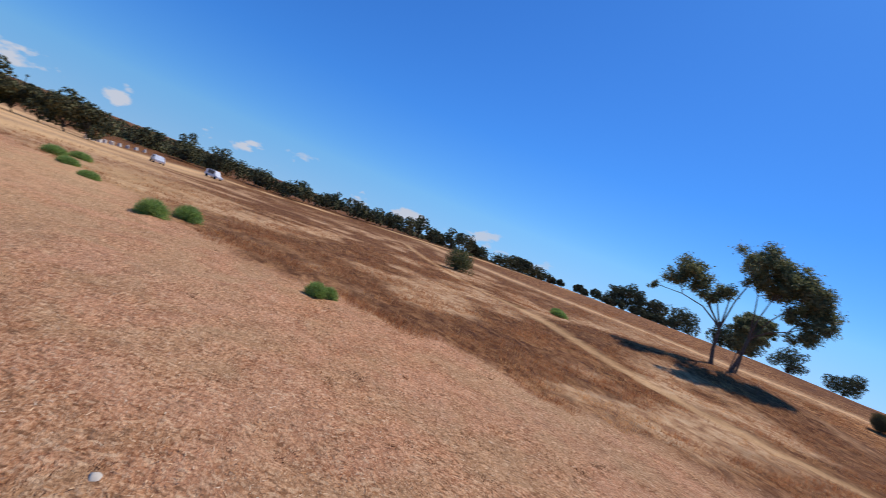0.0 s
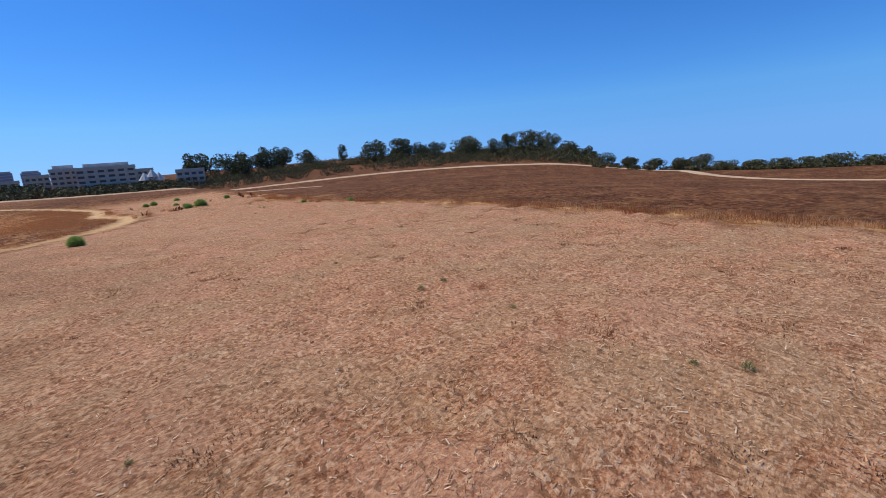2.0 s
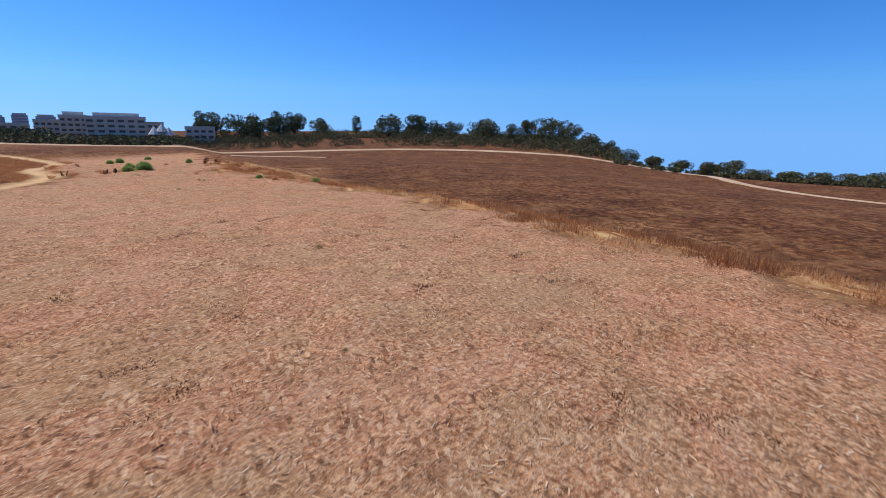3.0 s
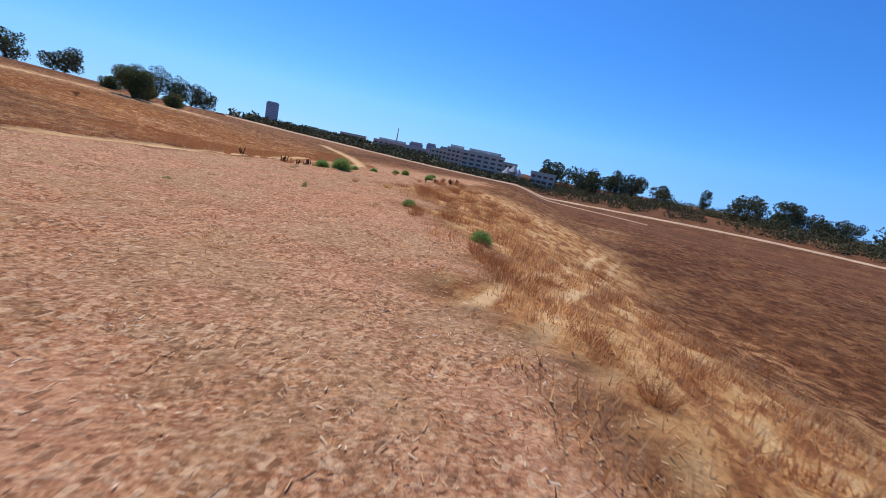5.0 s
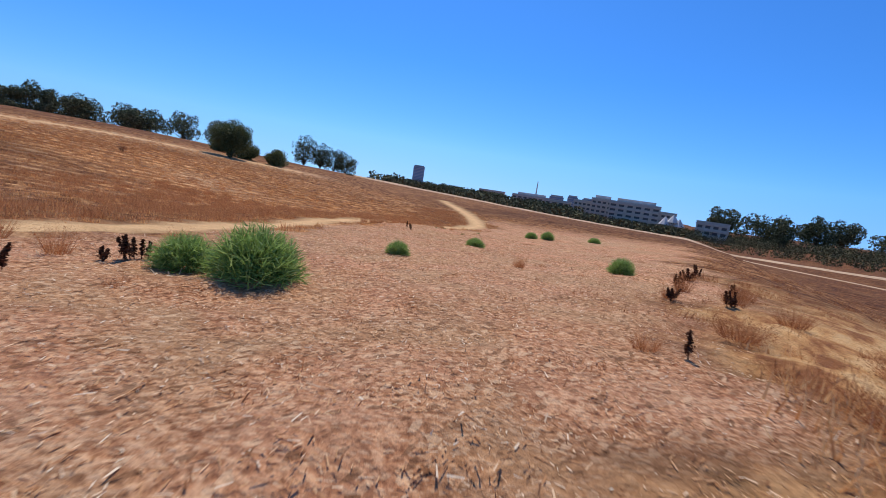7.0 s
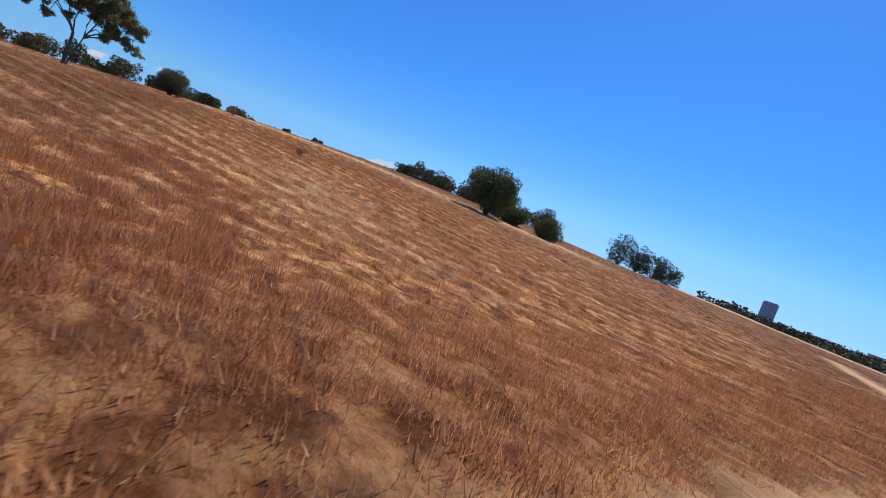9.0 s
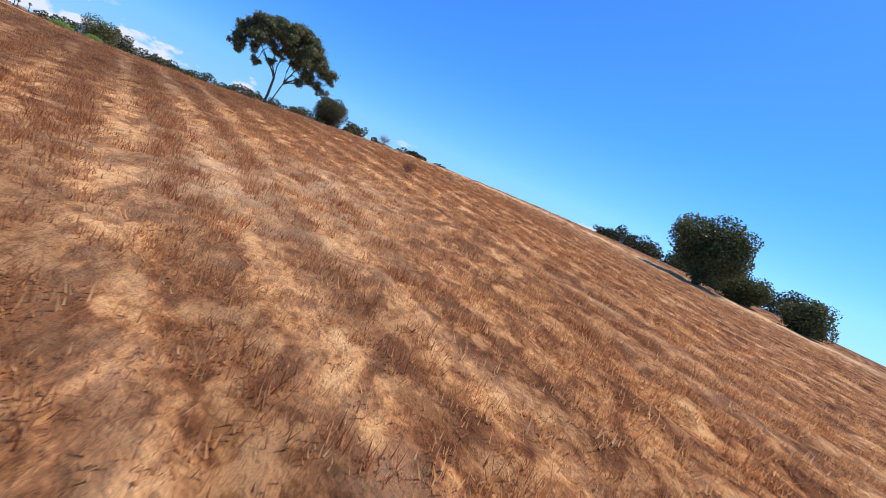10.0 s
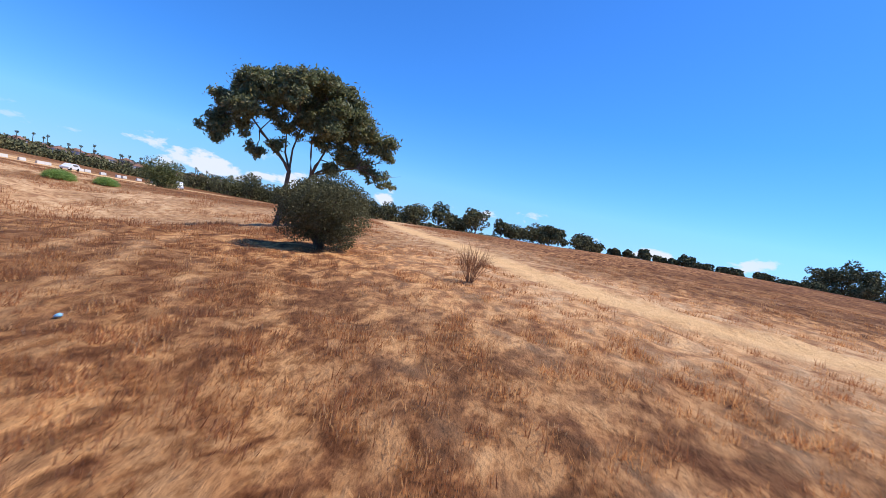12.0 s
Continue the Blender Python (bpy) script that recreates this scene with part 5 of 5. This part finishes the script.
def twig_bush(x, y, w, h, seed):
    rng = np.random.default_rng(seed)
    root = tagged(new("dead_bush"), "leafless grey-brown twig bush on the dry slope", "bush")
    root.location = (x, y, ground_z(x, y) - 0.02)
    paths = []
    for k in range(46):
        a, r = rng.random() * 2 * math.pi, math.sqrt(rng.random()) * w * 0.5
        tip = np.array((r * math.cos(a), r * math.sin(a), h * rng.uniform(0.6, 1.0)))
        mid = tip * (0.5, 0.5, 0.5) + rng.normal(0, 0.06, 3)
        paths.append([(0.05 * math.cos(a), 0.05 * math.sin(a), 0, 0.005), (*mid, 0.0028), (*tip, 0.0012)])
        for q in range(4):
            e = tip * rng.uniform(0.75, 1.05) + rng.normal(0, 0.1, 3)
            paths.append([(*mid, 0.003), (*(mid * 0.4 + e * 0.6), 0.0025), (*e, 0.0015)])
    V, F = tubes(paths, 4)
    piece("branch_work", quick_mesh("branch_work", V, F, TAN_WEED), root)


twig_bush(-46.6, 69.8, 1.0, 0.9, 3)
twig_bush(-31.3, 74.8, 0.7, 0.5, 4)

STONE = plain_material("pale_stone", (0.60, 0.50, 0.38), (0.76, 0.66, 0.52), 9, 0.85, 0.2, 0.01)
PLASTIC = plain_material("blue_plastic", (0.22, 0.50, 0.70), (0.32, 0.60, 0.80), 6, 0.45, 0.4)


def stone(x, y, r, seed, mat=STONE, label="pale rounded stone lying in the straw", name="stone"):
    rng = np.random.default_rng(seed)
    bm = bmesh.new()
    bmesh.ops.create_icosphere(bm, subdivisions=2, radius=r)
    for v in bm.verts:
        v.co = Vector((v.co.x * 1.25, v.co.y, v.co.z * 0.7)) * (1 + 0.12 * rng.normal())
    o = part(name, bm, mat, smooth=True)
    o.location = (x, y, ground_z(x, y) + r * 0.25)
    tagged(o, label, "stone" if mat is STONE else "litter")


stone(-8.2, 3.1, 0.055, 1)
stone(13.5, 40.9, 0.022, 2)
stone(-39.7, 67.7, 0.033, 4, PLASTIC, "scrap of light blue plastic in the dry grass", "plastic_scrap")


branch = tagged(new("fallen_branch"), "thin curved dead branch lying in the brown grass", "branch")
branch.location = (-29.4, 75.1, ground_z(-29.4, 75.1))
V, F = tubes([[(0, 0, 0.03, 0.012), (-0.6, -0.05, 0.10, 0.011), (-1.2, -0.05, 0.22, 0.008), (-1.7, -0.1, 0.38, 0.005)], [(-1.0, -0.05, 0.18, 0.006), (-1.35, 0.1, 0.20, 0.003)]], 6)
piece("limb", quick_mesh("limb", V, F, DARK_BARK, True), branch)
YELLOW_WEED = island_material("yellow_weed", [(0.0, (0.45, 0.27, 0.05)), (1.0, (0.78, 0.52, 0.12))], 0.85, 0.1, through_light=0.4)
dry_weed(9.4, 51.4, 0.4, 0.2, 990, YELLOW_WEED, "low yellow dry weed in the straw stubble", n=120, group="", name="yellow_weed")


# ---------------------------------------------------------------- straw and grass
ROUTE = np.array([row[1][:2] for row in PATH])


def sample_cover(rng, n, x0, x1, y0, y1, reach, fall):
    """Random places, thick along the flight and thinning away from it."""
    x, y = rng.uniform(x0, x1, n), rng.uniform(y0, y1, n)
    d = near_line(x, y, ROUTE)
    keep = rng.random(n) < np.clip(np.exp(-(d - reach) / fall), 0.0, 1.0)
    return x[keep], y[keep]


def is_stubble(x, y):
    return (x < edge_x(y) + 0.7 * np.sin(y * 0.9) + 0.4 * np.sin(y * 0.31)) & (x > stubble_west(y)) & (y < 94)


def bare_spot(x, y):
    """Spots of the stubble where dark flattened weeds lie instead of straw."""
    return np.array([noise.noise((a * 0.85, b * 0.85, 3.3)) + 0.55 * noise.noise((a * 3.1, b * 3.1, 9.0)) + 0.3 * noise.noise((a * 0.12, b * 0.12, 4.0)) for a, b in zip(x, y)]) - 0.35


def straw_litter(name, seed, n, x0, x1, y0, y1, reach, fall, small):
    rng = np.random.default_rng(seed)
    x, y = sample_cover(rng, n, x0, x1, y0, y1, reach, fall)
    ok = is_stubble(x, y)
    x, y = x[ok], y[ok]
    clump = np.sin(x * 2.1 + 1.3 * np.sin(y * 1.7)) * np.sin(y * 2.6 + 1.1 * np.sin(x * 1.3)) + 0.6 * np.sin(x * 0.7 + y * 0.4)
    ok = rng.random(len(x)) < 0.8 + 0.3 * clump
    x, y = x[ok], y[ok]
    ok = rng.random(len(x)) > np.maximum(np.clip(bare_spot(x, y) * 6, 0, 0.8) * np.clip((37 - y) / 8, 0.3, 1), 0.6 * southwest_corner(x, y))
    x, y = x[ok], y[ok]
    n = len(x)
    ln, wd = small * rng.uniform(0.025, 0.10, n) * rng.uniform(0.6, 1.2, n), small * rng.uniform(0.0025, 0.0085, n)
    a = rng.random(n) * 2 * math.pi
    tilt = np.where(rng.random(n) < 0.05, rng.uniform(0.4, 1.1, n), rng.normal(0, 0.1, n))
    u = np.stack([np.cos(a) * np.cos(tilt), np.sin(a) * np.cos(tilt), np.abs(np.sin(tilt))], 1) * ln[:, None]
    v = np.stack([-np.sin(a), np.cos(a), rng.normal(0, 0.3, n)], 1) * wd[:, None]
    p = np.stack([x, y, sheet_z(x, y) + rng.uniform(0.001, 0.014, n)], 1)
    V = np.stack([p - v, p + v, p + u + v * 0.6, p + u - v * 0.6], 1).reshape(-1, 3)
    tagged(piece(name, quick_mesh(name, V, np.arange(4 * n).reshape(-1, 4), STRAW)), "cut straw and stubble scattered over the mown field", "straw", kind="stuff")


def tufts(name, label, mat, seed, n, box, reach, fall, mask, h0, h1, blades, width, patch=2.0, thresh=0.0, spread=0.06, broad=0.4, lying=0.9, lines=0.0):
    """Grass in clumps: small tufts gathered by a fine and a broad unevenness."""
    rng = np.random.default_rng(seed)
    x, y = sample_cover(rng, n, *box, reach, fall)
    ok = mask(x, y)
    x, y = x[ok], y[ok]
    c = np.array([0.85 * noise.noise((a * patch, b * patch, seed)) + 0.3 * noise.noise((a * broad, b * broad, seed + 7.5)) for a, b in zip(x, y)])
    if lines:
        c = c + lines * (0.8 * mow_lines(x, y) + 0.5 * hill_zone(x, y) - 0.1) * toward_tree(x, 0.15)
        c = c - 0.10 * (1 - toward_tree(x, 0.0)) + 0.18 * (1 - toward_tree(x, 0.0)) * np.array([noise.noise((a * 1.1, b * 1.1, 5.5)) for a, b in zip(x, y)])
    ok = c + rng.normal(0, 0.08, len(x)) > thresh
    x, y, c = x[ok], y[ok], c[ok]
    m = len(x)
    hh = rng.uniform(h0, h1, m) * np.clip(0.75 + 1.2 * (c - thresh), 0.6, 1.5)
    X, Y = np.repeat(x, blades) + rng.normal(0, spread, m * blades), np.repeat(y, blades) + rng.normal(0, spread, m * blades)
    H = np.repeat(hh, blades) * rng.uniform(0.5, 1.1, m * blades)
    a = rng.random(m * blades) * 2 * math.pi
    lean = rng.uniform(0.05, lying, m * blades) ** 1.3 * 1.5
    p = np.stack([X, Y, sheet_z(X, Y) - 0.02], 1)
    tip = p + np.stack([np.sin(lean) * np.cos(a) * H, np.sin(lean) * np.sin(a) * H, np.cos(lean) * H + 0.02], 1)
    b = rng.random(m * blades) * 2 * math.pi
    v = np.stack([np.cos(b), np.sin(b), 0 * b], 1) * (width * rng.uniform(0.6, 1.4, m * blades))[:, None]
    V = np.stack([p - v, p + v, tip], 1).reshape(-1, 3)
    tagged(piece(name, quick_mesh(name, V, np.arange(len(V)).reshape(-1, 3), mat)), label, "grass", kind="stuff")


def west_of_trail(x, y):
    return (near_line(x, y, TRAIL) > 1.0) & ~is_stubble(x, y) & (x < 2) & (near_line(x, y, HILL_TRAIL) > 1.0)


def east_slope(x, y):
    return (x > edge_x(y) + 0.7 * np.sin(y * 0.9) + 0.4 * np.sin(y * 0.31) - 0.2) & (y < 92)


def weedy_strip(x, y):
    return (x < stubble_west(y) + 0.4) & (near_line(x, y, TRAIL) > 1.3) & (y < 34)


straw_litter("straw_litter", 41, 640000, -24, 18, -2, 94, 3.5, 4.0, 0.85)
straw_litter("fine_straw", 42, 190000, -4, 12, 48, 80, 1.0, 2.4, 0.6)
tufts("brown_grass", "dry brown grass tufts over the hillside", BROWN_GRASS, 51, 92000, (-62, 0, 54, 100), 6.0, 7.0, west_of_trail, 0.07, 0.17, 13, 0.006, 1.7, 0.02, 0.07, lying=0.7, lines=0.34)
tufts("pale_grass", "bleached straw-coloured grass tufts over the hillside", PALE_GRASS, 52, 88000, (-62, 0, 54, 100), 5.0, 6.0, lambda x, y: west_of_trail(x, y) & (south_brown(x, y) < 0.5), 0.05, 0.13, 11, 0.008, 2.4, 0.06, 0.06, lying=0.9, lines=-0.34)
tufts("dark_weeds", "scattered dark rusty weeds over the hillside", RUST_WEED, 59, 92000, (-62, 0, 54, 100), 7.0, 9.0, west_of_trail, 0.07, 0.19, 13, 0.006, 1.7, 0.14, 0.07, lying=0.7, lines=0.34)
tufts("hill_weeds", "rust-brown standing weeds on the hillside above the trail", RUST_WEED, 64, 22000, (-19, -5, 62, 73), 7.0, 8.0, west_of_trail, 0.09, 0.24, 10, 0.005, 1.3, 0.02, 0.09)
tufts("golden_grass", "tall golden dry grass on the slope below the stubble", GOLD_GRASS, 53, 34000, (8, 40, 8, 60), 5.0, 9.0, east_slope, 0.06, 0.17, 18, 0.005, 1.5, 0.20, 0.09)
tufts("rust_grass", "rust-brown dead weeds on the slope below the stubble", SLOPE_WEED, 54, 42000, (8, 40, 8, 92), 5.0, 12.0, east_slope, 0.08, 0.22, 20, 0.0055, 1.1, 0.22, 0.11, lying=0.7)
tufts("trail_weeds", "rust-brown weeds lining the dirt trail", RUST_WEED, 55, 52000, (-14, 3, 30, 96), 14.0, 12.0, lambda x, y: (near_line(x, y, TRAIL) > np.where(y > 60, 0.8, 1.35)) & (near_line(x, y, TRAIL) < np.where(y > 54, 5.6, 2.4) + np.sin(y * 0.8)) & (x < stubble_west(y) - 0.7), 0.08, 0.26, 11, 0.005, 1.1, -0.16, 0.11)
tufts("strip_weeds", "rust-brown weeds between the stubble and the trail", RUST_WEED, 56, 90000, (-62, -6, -22, 36), 14.0, 18.0, weedy_strip, 0.10, 0.30, 6, 0.010, 0.35, 0.0, 0.12)
tufts("strip_grass", "pale dry grass between the stubble and the trail", PALE_GRASS, 57, 60000, (-62, -6, -22, 36), 14.0, 18.0, weedy_strip, 0.08, 0.20, 6, 0.009, 0.5, 0.14, 0.12)
tufts("stubble_tufts", "small dark tufts of dead weed in the stubble", SLOPE_WEED, 58, 190000, (-30, 17, -4, 92), 7.0, 8.0, is_stubble, 0.03, 0.10, 8, 0.004, 2.6, 0.31, 0.05, 0.25)
tufts("weed_mats", "dark brown weeds lying flat in spots of the stubble", WEED_MAT, 71, 80000, (-24, 18, -2, 33), 4.0, 5.0, lambda x, y: is_stubble(x, y) & (y < 33) & (bare_spot(x, y) > 0), 0.012, 0.034, 20, 0.0075, 4.0, -0.3, 0.075, lying=1.1)
tufts("bank_weeds", "rust-brown weeds on the bare bank below the gum tree", RUST_WEED, 60, 50000, (-100, -46, 8, 62), 22.0, 30.0, lambda x, y: near_line(x, y, HILL_TRAIL) > 1.5, 0.15, 0.4, 5, 0.015, 0.3, 0.08, 0.2)
tufts("edge_grass", "golden grass fringe along the edge of the stubble", GOLD_GRASS, 61, 15000, (10, 24, -12, 60), 30.0, 20.0, lambda x, y: (x > edge_x(y) - 0.8) & (x < edge_x(y) + 5), 0.12, 0.32, 16, 0.010, 0.9, 0.08, 0.16)
tufts("edge_weeds", "rust-brown weeds along the edge of the stubble", SLOPE_WEED, 62, 25000, (10, 30, -12, 34), 30.0, 20.0, lambda x, y: (x > edge_x(y) - 0.4) & (x < edge_x(y) + 11), 0.16, 0.44, 14, 0.008, 0.6, 0.04, 0.14)
